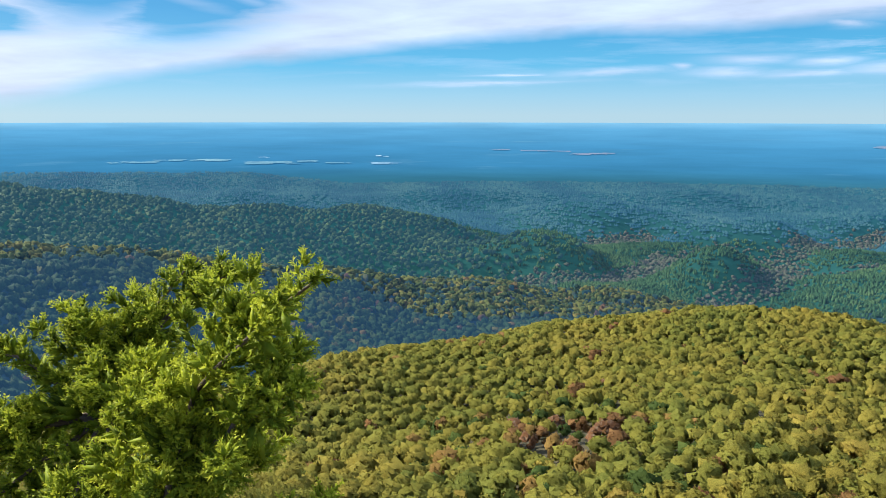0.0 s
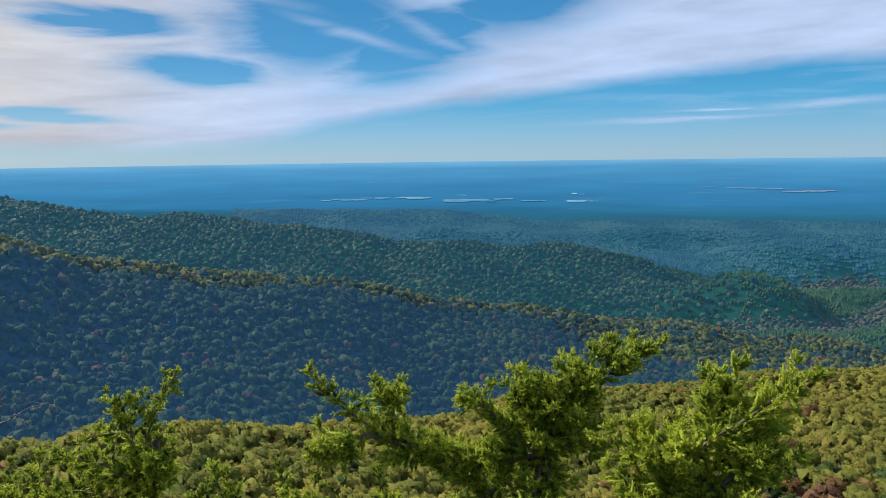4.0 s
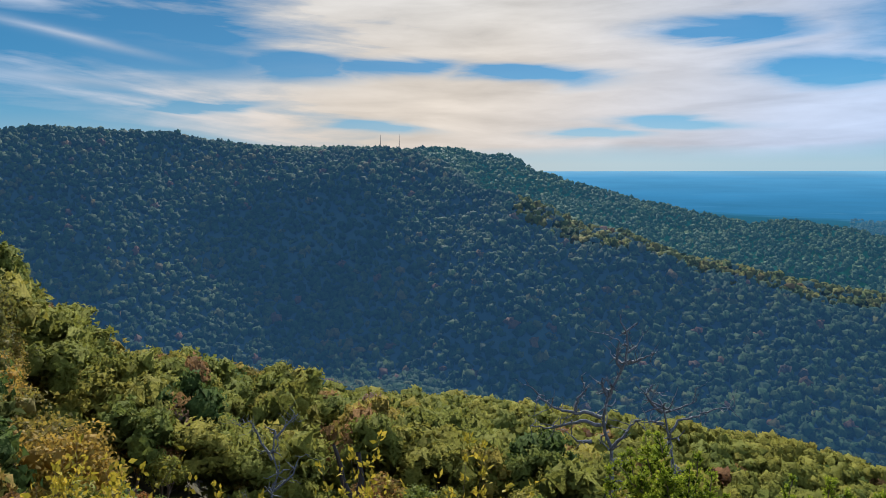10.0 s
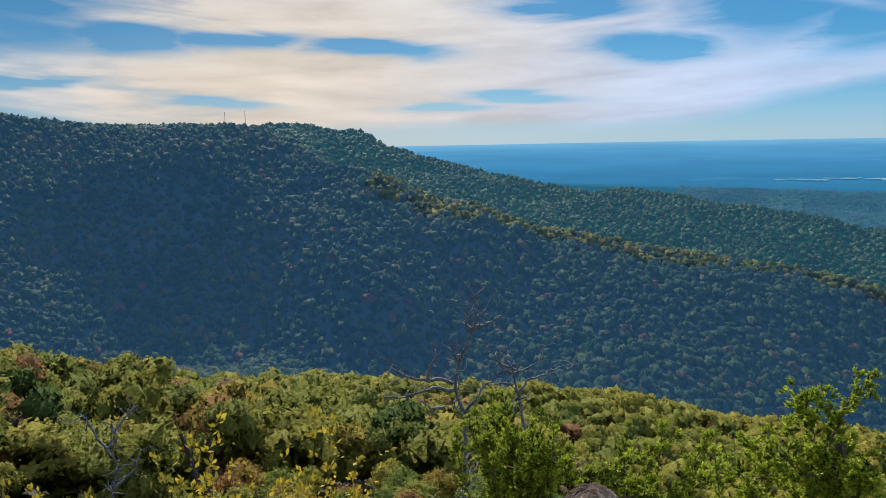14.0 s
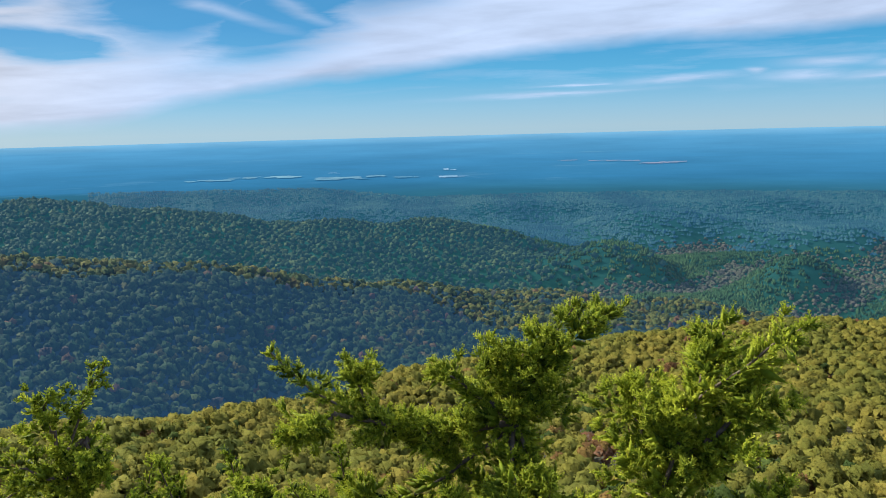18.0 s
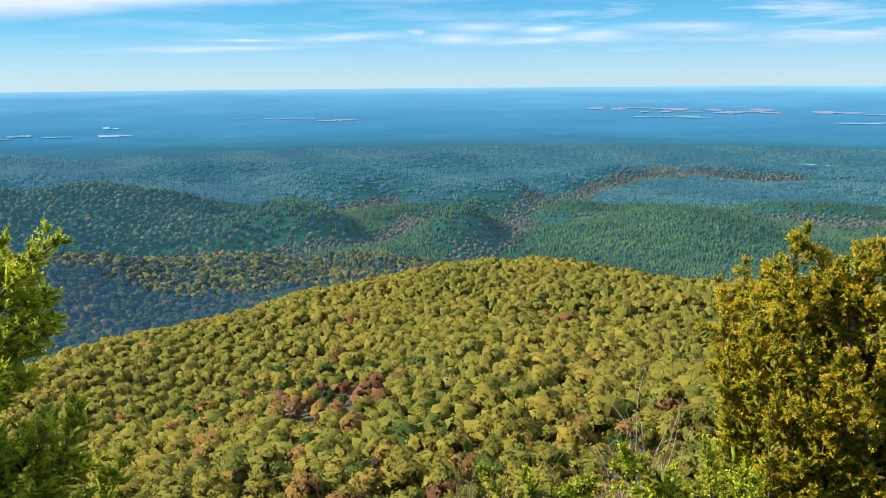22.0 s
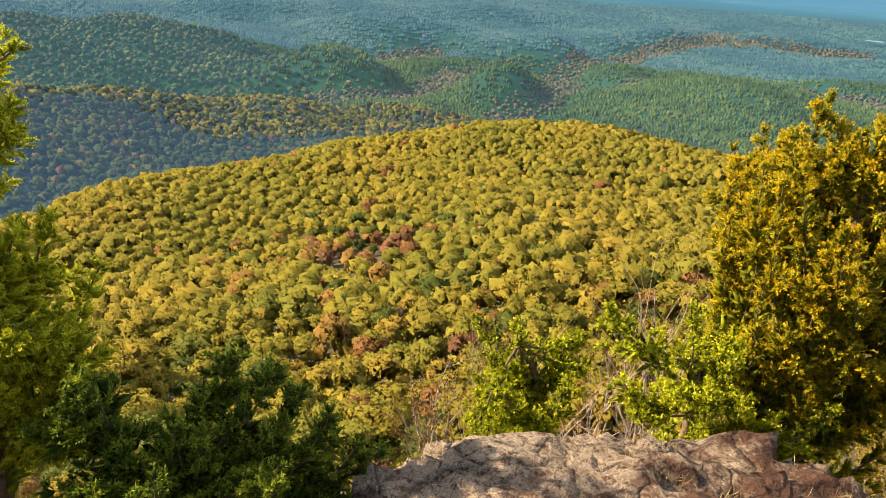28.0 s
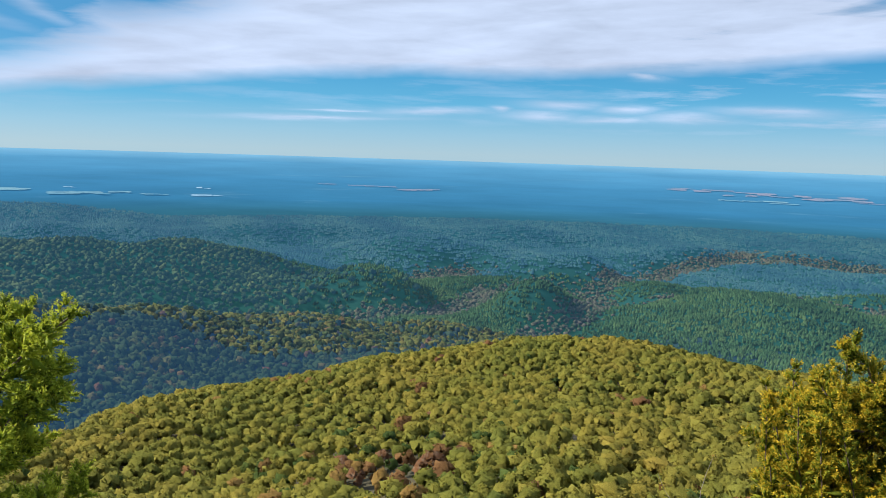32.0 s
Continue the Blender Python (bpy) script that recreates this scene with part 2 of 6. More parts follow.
def leaf_crown_material(name, stops, grain, bump, translucent=0.0, glow=None):
    """Crowns of a wood: the tint attribute picks the tree's hue; clumps of leaves break it up."""
    m, t, b = material(name)
    co = objco(t)
    tint = attr(t, "tint")
    clump = noisen(t, co, grain, 3, 0.6)
    leaf = noisen(t, co, grain * 4.2, 3, 0.7)
    f = mathn(t, "MULTIPLY_ADD", mathn(t, "SUBTRACT", clump, 0.5), 0.16, tint, clamp=True)
    col = ramp(t, f, stops)
    br = mathn(t, "MULTIPLY_ADD", leaf, 1.5, 0.3)
    col = mixc(t, 1.0, col, combine(t, br, br, br), "MULTIPLY")
    link(t, col, b.inputs["Base Color"])
    b.inputs["Roughness"].default_value = 0.75
    b.inputs["Specular IOR Level"].default_value = 0.04
    set_bump(t, b, mathn(t, "MULTIPLY_ADD", leaf, 0.6, clump), 1.0, bump)
    if translucent:
        tr = t.nodes.new("ShaderNodeBsdfTranslucent")
        link(t, col, tr.inputs[0])
        mx = t.nodes.new("ShaderNodeMixShader")
        mx.inputs[0].default_value = translucent
        link(t, b.outputs[0], mx.inputs[1])
        link(t, tr.outputs[0], mx.inputs[2])
        link(t, mx.outputs[0], t.nodes["Material Output"].inputs[0])
    # even blue emission that stands in for haze on far woods
    if glow:
        b.inputs["Emission Color"].default_value = (*glow[0], 1)
        b.inputs["Emission Strength"].default_value = glow[1]
    return m


AUTUMN = [(0, (.050, .085, .024)), (.16, (.105, .145, .034)), (.40, (.225, .225, .042)), (.64, (.320, .265, .050)), (.80, (.290, .190, .058)), (.90, (.25, .140, .058)), (.97, (.21, .105, .054)), (1, (.26, .20, .14))]
# canopy greens darkened to carry the shade on the ridges
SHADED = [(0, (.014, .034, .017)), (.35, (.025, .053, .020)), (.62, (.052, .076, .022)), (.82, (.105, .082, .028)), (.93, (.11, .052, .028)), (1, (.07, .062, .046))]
PINE = [(0, (.022, .058, .030)), (.45, (.042, .095, .042)), (.8, (.080, .130, .050)), (.90, (.23, .17, .10)), (1, (.32, .22, .15))]
mat_wood_near = leaf_crown_material("autumn_canopy", AUTUMN, 0.55, 0.35, translucent=0.38)
mat_wood_under = leaf_crown_material("undergrowth_leaves", [(p, (c[0] * .75, c[1] * .72, c[2] * .8)) for p, c in AUTUMN], 3.0, 0.05, translucent=0.3)
# ridge: shade sits in the SHADED palette, haze in the blue emission
mat_ridge_hazed = leaf_crown_material("ridge_canopy", SHADED, 0.40, 0.5, translucent=0.3, glow=((.023, .057, .104), 0.66))
# crest: brighter palette than the ridge, so sunlight is painted along it
mat_crest_sunlit_tone = leaf_crown_material("sunlit_tone_crest_canopy", [(p, (q[0] * .58, q[1] * .64, q[2] * .9)) for p, q in AUTUMN], 0.40, 0.5, translucent=0.3, glow=((.026, .062, .115), 0.25))
# farther woods: blue emission, and a bluer far-pine palette, stand in for haze
mat_wood_back = leaf_crown_material("hazed_back_ridge_canopy", SHADED, 0.30, 1.0, glow=((.026, .074, .118), 0.42))
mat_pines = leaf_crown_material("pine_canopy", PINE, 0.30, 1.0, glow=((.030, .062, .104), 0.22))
mat_pines_far = leaf_crown_material("hazed_far_pine_canopy", [(p, (c[0] * .6, c[1] * .7, c[2] * 1.2)) for p, c in PINE], 0.12, 1.0, glow=((.026, .080, .150), 0.60))
mat_stream = leaf_crown_material("hazed_streamside_canopy", [(0, (.045, .075, .04)), (.5, (.070, .086, .052)), (.8, (.10, .098, .066)), (1, (.105, .095, .075))], 0.30, 1.0, glow=((.03, .07, .115), 0.28))


def ground_material():
    m, t, b = material("forest_floor")
    co = objco(t)
    big = noisen(t, co, 0.02, 5, 0.6)
    fine = noisen(t, co, 1.3, 6, 0.7)
    col = ramp(t, mathn(t, "MULTIPLY_ADD", fine, 0.5, mathn(t, "MULTIPLY", big, 0.5)), [(.3, (.030, .034, .014)), (.5, (.060, .052, .022)), (.7, (.105, .080, .035))])
    link(t, col, b.inputs["Base Color"])
    b.inputs["Roughness"].default_value = 0.95
    set_bump(t, b, fine, 0.8, 0.15)
    return m


def distance_material():
    """The plain to the horizon: a backdrop too far off to shift, woods, fields and water with painted haze."""
    m, t, b = material("hazed_plain")
    geo = t.nodes.new("ShaderNodeNewGeometry")
    sep = t.nodes.new("ShaderNodeSeparateXYZ")
    link(t, geo.outputs["Position"], sep.inputs[0])
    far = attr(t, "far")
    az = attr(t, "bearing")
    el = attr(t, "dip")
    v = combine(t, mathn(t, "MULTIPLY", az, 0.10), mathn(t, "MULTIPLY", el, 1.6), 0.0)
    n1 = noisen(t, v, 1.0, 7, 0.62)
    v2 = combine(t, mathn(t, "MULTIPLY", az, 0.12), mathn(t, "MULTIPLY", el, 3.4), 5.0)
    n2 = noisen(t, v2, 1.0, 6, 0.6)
    # haze painted in: colour turns bluer and paler as far rises
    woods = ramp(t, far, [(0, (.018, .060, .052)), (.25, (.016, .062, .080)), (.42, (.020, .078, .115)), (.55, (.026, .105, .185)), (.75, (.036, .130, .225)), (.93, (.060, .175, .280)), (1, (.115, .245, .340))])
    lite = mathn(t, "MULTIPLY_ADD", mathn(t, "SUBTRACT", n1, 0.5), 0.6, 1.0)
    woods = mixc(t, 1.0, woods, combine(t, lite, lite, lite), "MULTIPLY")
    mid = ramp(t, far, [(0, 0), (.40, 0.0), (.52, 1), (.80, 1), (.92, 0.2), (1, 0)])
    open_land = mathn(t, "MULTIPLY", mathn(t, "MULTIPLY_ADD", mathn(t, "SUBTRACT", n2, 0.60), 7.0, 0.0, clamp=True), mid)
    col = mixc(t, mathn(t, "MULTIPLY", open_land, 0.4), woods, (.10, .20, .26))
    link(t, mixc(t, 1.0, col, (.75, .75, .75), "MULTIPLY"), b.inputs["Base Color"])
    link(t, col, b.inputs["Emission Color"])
    # the same colour emits, in place of light scattered by haze
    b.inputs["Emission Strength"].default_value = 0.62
    b.inputs["Roughness"].default_value = 1.0
    b.inputs["Specular IOR Level"].default_value = 0.0
    return m


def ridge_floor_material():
    m, t, b = material("shade_haze_ridge_floor")
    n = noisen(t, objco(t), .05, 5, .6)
    # shade is in the dark colour, haze in the blue emission below
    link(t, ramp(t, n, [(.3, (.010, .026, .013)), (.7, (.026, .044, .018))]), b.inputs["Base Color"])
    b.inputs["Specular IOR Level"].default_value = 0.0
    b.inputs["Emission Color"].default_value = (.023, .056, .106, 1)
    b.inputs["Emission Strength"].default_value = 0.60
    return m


mat_ground = ground_material()
mat_ridge_floor = ridge_floor_material()
mat_distance = distance_material()


def cedar_material(name, c0, c1, c2):
    m, t, b = material(name)
    tint = attr(t, "tint")
    info = t.nodes.new("ShaderNodeNewGeometry").outputs["Random Per Island"]
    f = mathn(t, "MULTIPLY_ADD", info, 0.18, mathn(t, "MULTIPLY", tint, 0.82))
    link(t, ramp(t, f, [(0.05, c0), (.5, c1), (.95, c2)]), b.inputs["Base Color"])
    b.inputs["Roughness"].default_value = 0.55
    b.inputs["Specular IOR Level"].default_value = 0.08
    tr = t.nodes.new("ShaderNodeBsdfTranslucent")
    link(t, ramp(t, f, [(0.05, c0), (.5, c1), (.95, c2)]), tr.inputs[0])
    mx = t.nodes.new("ShaderNodeMixShader")
    mx.inputs[0].default_value = 0.32
    link(t, b.outputs[0], mx.inputs[1])
    link(t, tr.outputs[0], mx.inputs[2])
    link(t, mx.outputs[0], t.nodes["Material Output"].inputs[0])
    return m


# first colour of each is near black: shade between sprays is painted in
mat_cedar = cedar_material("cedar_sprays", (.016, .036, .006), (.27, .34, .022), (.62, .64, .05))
# darker copy of cedar_sprays with shade painted in; also the pines' dark green
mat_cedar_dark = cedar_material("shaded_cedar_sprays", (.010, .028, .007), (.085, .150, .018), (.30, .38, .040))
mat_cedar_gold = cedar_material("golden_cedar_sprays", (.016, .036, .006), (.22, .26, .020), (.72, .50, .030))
mat_leaf_yellow = cedar_material("yellow_leaves", (.16, .15, .015), (.42, .34, .03), (.70, .52, .06))
mat_leaf_rust = cedar_material("rusty_leaves", (.06, .035, .014), (.15, .085, .024), (.27, .16, .035))


mat_leaf_mixed = cedar_material("turning_leaves", (.07, .095, .020), (.22, .15, .030), (.38, .19, .050))


def bark_material(name, dark, light, scale=30.0):
    m, t, b = material(name)
    co = objco(t)
    n = noisen(t, co, scale, 6, 0.65, 0.4)
    link(t, ramp(t, n, [(.3, dark), (.7, light)]), b.inputs["Base Color"])
    b.inputs["Roughness"].default_value = 0.85
    set_bump(t, b, n, 0.6, 0.004)
    return m


mat_bark = bark_material("cedar_bark", (.07, .045, .030), (.20, .15, .11))
mat_bark_grey = bark_material("silvered_dead_wood", (.05, .055, .065), (.22, .235, .26))
mat_bark_pale = bark_material("weathered_wood", (.20, .165, .14), (.46, .40, .35))
mat_bark_burnt = bark_material("charred_wood", (.012, .010, .010), (.06, .05, .045))
mat_bark_brown = bark_material("brown_twigs", (.08, .058, .042), (.25, .175, .125))


def rock_material(name, c0, c1, c2, crust=.75, spread=(0, 0, 0)):
    """Rough sandstone; spread says towards which side the lichen crust grows thicker."""
    m, t, b = material(name)
    co = objco(t)
    a = noisen(t, co, 1.6, 8, 0.65, 0.5)
    f = noisen(t, co, 14, 8, 0.7)
    base = ramp(t, a, [(.32, c0), (.5, c1), (.68, c2)])
    g = noisen(t, co, 42, 5, 0.75)
    grain = noisen(t, co, 160, 3, 0.6)
    dot = t.nodes.new("ShaderNodeVectorMath")
    dot.operation = "DOT_PRODUCT"
    link(t, co, dot.inputs[0])
    dot.inputs[1].default_value = spread
    reach = mathn(t, "MULTIPLY_ADD", dot.outputs["Value"], .24, -.72)
    lich = mathn(t, "MULTIPLY_ADD", mathn(t, "ADD", mathn(t, "ADD", mathn(t, "MULTIPLY", f, .8), mathn(t, "MULTIPLY", a, 0.6)), reach), 6.0, 0.0, clamp=True)
    lich = mathn(t, "MULTIPLY", lich, mathn(t, "MULTIPLY_ADD", mathn(t, "SUBTRACT", g, .42), 8.0, 0.3, clamp=True))
    base = mixc(t, mathn(t, "MULTIPLY", lich, crust), base, ramp(t, grain, [(.3, (.38, .33, .25)), (.7, (.68, .61, .48))]))
    pit = mathn(t, "MULTIPLY_ADD", mathn(t, "SUBTRACT", 0.44, g), 6.0, 0.0, clamp=True)
    base = mixc(t, mathn(t, "MULTIPLY", pit, .65), base, (.045, .03, .025))
    base = mixc(t, .35, base, ramp(t, grain, [(.3, .25), (.7, 1.0)]), "MULTIPLY")
    wv = t.nodes.new("ShaderNodeVectorMath")
    wv.operation = "MULTIPLY_ADD"
    nz = t.nodes.new("ShaderNodeTexNoise")
    nz.inputs["Scale"].default_value, nz.inputs["Detail"].default_value = 3.0, 6.0
    link(t, co, nz.inputs["Vector"])
    link(t, nz.outputs["Color"], wv.inputs[0])
    wv.inputs[1].default_value = (.45, .45, .45)
    link(t, co, wv.inputs[2])
    vor = t.nodes.new("ShaderNodeTexVoronoi")
    vor.feature = "DISTANCE_TO_EDGE"
    vor.inputs["Scale"].default_value = 3.4
    link(t, wv.outputs[0], vor.inputs["Vector"])
    crack = ramp(t, vor.outputs["Distance"], [(0, 0), (.02, .35), (.09, 1)])
    base = mixc(t, .55, base, crack, "MULTIPLY")
    spot = t.nodes.new("ShaderNodeTexVoronoi")
    spot.inputs["Scale"].default_value = 26.0
    link(t, wv.outputs[0], spot.inputs["Vector"])
    dots = mathn(t, "MULTIPLY", ramp(t, spot.outputs["Distance"], [(.12, 1), (.26, 0)]), mathn(t, "MULTIPLY_ADD", mathn(t, "SUBTRACT", a, .46), 7.0, 0.2, clamp=True))
    base = mixc(t, mathn(t, "MULTIPLY", dots, crust * .55), base, (.55, .50, .42))
    f = mathn(t, "MULTIPLY_ADD", g, .5, mathn(t, "MULTIPLY_ADD", crack, .8, f))
    link(t, base, b.inputs["Base Color"])
    b.inputs["Roughness"].default_value = 0.9
    b.inputs["Specular IOR Level"].default_value = 0.2
    set_bump(t, b, mathn(t, "MULTIPLY_ADD", f, 0.7, mathn(t, "MULTIPLY_ADD", grain, .2, a)), 1.0, 0.09)
    return m


mat_rock = rock_material("lichened_sandstone", (.100, .052, .036), (.175, .100, .070), (.26, .165, .120), .9, (-.35, 1.7, .5))
mat_cliff = rock_material("dark_cliff_stone", (.022, .020, .018), (.045, .040, .036), (.085, .075, .065), .15)


def field_material(name, c0, c1, gain):
    """Open land out on the plain, part of the far backdrop, with haze in its colour and emission."""
    m, t, b = material(name)
    co = objco(t)
    n = noisen(t, co, .012, 5, .6)
    col = ramp(t, n, [(.35, c0), (.65, c1)])
    link(t, col, b.inputs["Base Color"])
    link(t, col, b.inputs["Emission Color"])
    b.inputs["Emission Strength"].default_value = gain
    b.inputs["Specular IOR Level"].default_value = 0.0
    return m


mat_field_tan = field_material("hazed_stubble", (.10, .16, .23), (.17, .18, .24), .33)
mat_field_pale = field_material("hazed_pasture", (.07, .16, .23), (.13, .24, .29), .36)
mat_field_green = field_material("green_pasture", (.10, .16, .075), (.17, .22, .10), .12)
# pale colour and emission stand in for sky reflected by the water
mat_pond = field_material("hazed_water", (.10, .20, .29), (.22, .33, .42), .30)


def grass_material():
    m, t, b = material("dry_grass")
    tint = attr(t, "tint")
    link(t, ramp(t, tint, [(0, (.10, .085, .03)), (.5, (.26, .20, .09)), (1, (.42, .34, .18))]), b.inputs["Base Color"])
    return m


mat_grass = grass_material()


# ---- the lie of the land ----
def curve(az, knots):
    xs, ys = zip(*knots)
    return np.interp(az, xs, ys)


def wave(x, y, seed, n=5, base=1.0):
    """Smooth made-up relief, about -1..1, of wavelength base."""
    rng = np.random.RandomState(seed)
    out, amp, tot = 0, 1.0, 0.0
    for i in range(n):
        for _ in range(3):
            a, p = rng.uniform(0, 2 * np.pi, 2)
            k = 2 * np.pi / base * 1.9 ** i * rng.uniform(.7, 1.3)
            out = out + amp * np.sin((x * np.cos(a) + y * np.sin(a)) * k + p)
        tot += amp * 1.6
        amp *= 0.5
    return out / tot


TAN = lambda d: np.tan(np.radians(d))
EYE = 1.6
# bearing (left is positive), dip of the crest of the near wooded spur, and its distance
CREST1_EL = [(-180, 1), (-105, 1), (-90, -1.5), (-79, -4), (-66, -8), (-58, -10.8), (-50, -13.3), (-38, -13.7), (-25, -13.1), (-20, -13.4), (-14, -14), (-7.5, -15.2),
             (1, -16.8), (9, -18.3), (15, -19.1), (28, -19.0), (40, -18.5), (51, -18.6), (58, -17.8), (66, -17.6), (72, -15.5), (80, -12.8), (84, -12.2), (87, -10), (90, -6.5), (93, -3.5), (97, -1.2), (103, .5), (115, 3), (180, 3)]
CREST1_R = [(-180, 60), (-100, 60), (-80, 80), (-66, 150), (-58, 260), (-45, 560), (-30, 720), (-15, 760), (0, 640), (12, 480), (28, 360), (50, 280), (66, 240), (80, 190), (92, 120), (103, 80), (180, 60)]
CREST2_EL = [(-25, -14), (-9.6, -13.2), (-5, -12.5), (2.7, -12.1), (11, -11.3), (15.3, -10.4), (24, -9.3), (32.4, -7.9), (40.5, -6.4), (44, -5.2), (47.2, -4.4), (50.6, -3.2),
             (54, -2), (57.7, -.1), (60, .5), (65, 1.1), (75, 1.7), (85, 2.3), (93.5, 2.1), (105, 2.0), (180, 2)]
CREST2_R = [(-25, 1250), (-9.6, 1200), (2.7, 1060), (15, 940), (32, 860), (47, 840), (54, 900), (60, 1050), (75, 1150), (105, 1150), (180, 1150)]
CREST3_EL = [(-6, -8.5), (5, -7.2), (15.4, -6.2), (18.8, -6), (22, -5.4), (24.3, -5.1), (28.2, -4.4), (30.2, -4), (34.4, -3.9), (40.8, -3.1), (47.2, -1.45), (50.8, -.35), (52.0, .25), (52.5, .85), (54, 1.05), (61.5, 1.2), (75, .9), (180, .9)]
CREST3_R = [(-6, 1750), (15, 1800), (30, 1850), (47, 2000), (61, 1900), (75, 1800), (180, 1800)]
CREST4_EL = [(-120, -4.6), (-51, -4.6), (-26, -4.7), (-14, -4.8), (0, -4.9), (7, -5.0), (14, -4.1), (24, -3.9), (40, -3.3), (180, -3.3)]
PLAIN = -300.0


def smoothstep(x):
    x = np.clip(x, 0, 1)
    return x * x * (3 - 2 * x)


STREAMS = [[(4, 1330), (-6, 1400), (-12, 1440), (-15.8, 1600), (-16.5, 1750), (-20, 1850), (-23, 1830)],
           [(-20, 1330), (-23, 1420), (-25, 1580), (-26, 1700), (-24.5, 1850), (-27, 2000), (-30, 2180), (-33.5, 2380), (-36, 2600)],
           [(-26, 1700), (-33, 1760), (-40, 1820), (-52, 1760)], [(-2, 1760), (-9, 1850), (-15, 1950)], [(-34, 2400), (-44, 2480), (-60, 2400)]]


def near_line(x, y, line):
    """Distance of points from a line of (bearing, metres)."""
    p = np.array([(-math.sin(radians(a)) * r, math.cos(radians(a)) * r) for a, r in line])
    best = np.full(len(x), 1e9)
    for (x0, y0), (x1, y1) in zip(p[:-1], p[1:]):
        dx, dy = x1 - x0, y1 - y0
        u = np.clip(((x - x0) * dx + (y - y0) * dy) / (dx * dx + dy * dy), 0, 1)
        best = np.minimum(best, np.hypot(x - x0 - u * dx, y - y0 - u * dy))
    return best


RADII = np.concatenate([np.linspace(0, 12, 13), np.geomspace(13, 900, 90)[0:], np.geomspace(915, 3000, 80), np.linspace(3025, 4860, 70)])
BEARINGS = np.concatenate([np.arange(-180, -90, 5.0), np.arange(-90, 114, 0.5), np.arange(114, 181, 6.0)])


def land():
    z = np.zeros((len(BEARINGS), len(RADII)))
    for i, a in enumerate(BEARINGS):
        r1, e1 = curve(a, CREST1_R), curve(a, CREST1_EL)
        z1 = EYE + r1 * TAN(e1) - 9.0
        behind = smoothstep((abs(a + 0.0) - 108) / 20.0)
        wing = max(smoothstep((a - 78) / 14.0), smoothstep((-a - 52) / 14.0))
        ks = [(0, -0.25), (1.6, -0.4), (2.4, -1.1), (3.2, -2.3 + .5 * wing), (7, -5.2 + 2.4 * wing), (20, -15 + 9 * wing)]
        if r1 > 130:
            ks += [(60, min(-34, z1 * .30)), (150 if r1 > 220 else 100, z1 * (.52 if r1 > 400 else .66)), (.62 * r1, z1 * .86)]
        ks += [(r1, z1)]
        z2 = None
        if a > -25:
            r2, e2 = curve(a, CREST2_R), curve(a, CREST2_EL)
            z2 = EYE + r2 * TAN(e2) - 8.0
            floor = min(z1 - 80, -205) if a > 12 else PLAIN + 20 + (a + 25) * 1.2
            rv = r1 + (r2 - r1) * (.36 + .16 * smoothstep((a - 35) / 15.0))
            ks += [(rv, floor)]
            if a > 15:
                ks += [(rv + (r2 - rv) * .5, floor + (z2 - floor) * .42), (rv + (r2 - rv) * .8, floor + (z2 - floor) * .80)]
            ks += [(r2, z2)]
            if a > -6:
                r3, e3 = curve(a, CREST3_R), curve(a, CREST3_EL)
                z3 = EYE + r3 * TAN(e3) - 8.0
                fade = smoothstep((a + 6) / 12.0)
                if a < 56:
                    ks += [(r2 + (r3 - r2) * .45, min(z2, z3) - 40 - 25 * fade)]
                ks += [(r3, z3 * fade + (1 - fade) * -280), (r3 * 1.12, min(z3 - 60, -200))]
            else:
                ks += [(r2 * 1.12, PLAIN + 8)]
        else:
            ks += [(r1 * 1.45 + 40, max(PLAIN, z1 - 120) if r1 > 200 else z1 - 30), (1150, PLAIN)]
        e4 = curve(a, CREST4_EL)
        ks += [(2450, PLAIN + 4), (2960, EYE + 2960 * TAN(e4)), (3120, EYE + 3120 * TAN(e4 - .22))]
        ks = sorted(ks)
        rr, zz = np.array(ks).T
        # behind the viewer the ground stays high
        prof = np.interp(RADII, rr, zz)
        far = RADII > 3120
        dip = (e4 - .22) + (-0.5 - (e4 - .22)) * (np.maximum(RADII - 3120, 0) / (4860 - 3120)) ** 0.85
        prof = np.where(far, EYE + RADII * TAN(np.where(far, dip, 0)), prof)
        high = 1.0 + 4 * smoothstep((RADII - 5) / 60.0)
        prof = prof * (1 - behind) + behind * high
        z[i] = prof
    # soften the kinks along each ray and between rays
    inner = RADII < 2930
    for _ in range(2):
        s = z.copy()
        s[:, 1:-1] = .25 * z[:, :-2] + .5 * z[:, 1:-1] + .25 * z[:, 2:]
        z[:, inner] = s[:, inner]
        s = z.copy()
        s[1:-1] = .25 * z[:-2] + .5 * z[1:-1] + .25 * z[2:]
        z = s
    a = np.radians(BEARINGS)[:, None]
    x, y = -np.sin(a) * RADII, np.cos(a) * RADII
    amp = np.interp(RADII, [0, 8, 60, 300, 900, 2400, 2900, 3300], [0, .15, 1.5, 3.5, 9, 10, 2, 0])
    z = z + wave(x, y, 3, 5, 260.0) * amp
    # stream beds, low pine hills in the plain, and the lit spur on the great slope
    for line in STREAMS:
        d = near_line(x.ravel(), y.ravel(), line).reshape(x.shape)
        z = z - 24 * np.exp(-(d / 75) ** 2) * (RADII > 1250)
    # the lit spur that runs down the great slope
    z = z + 30 * np.exp(-(near_line(x.ravel(), y.ravel(), SPUR).reshape(x.shape) / 55) ** 2)
    for az, r, h, wr, wa in HILLS:
        z = z + h * np.exp(-((RADII - r) / wr) ** 2)[None] * np.exp(-((BEARINGS - az) / wa) ** 2)[:, None]
    return x, y, z


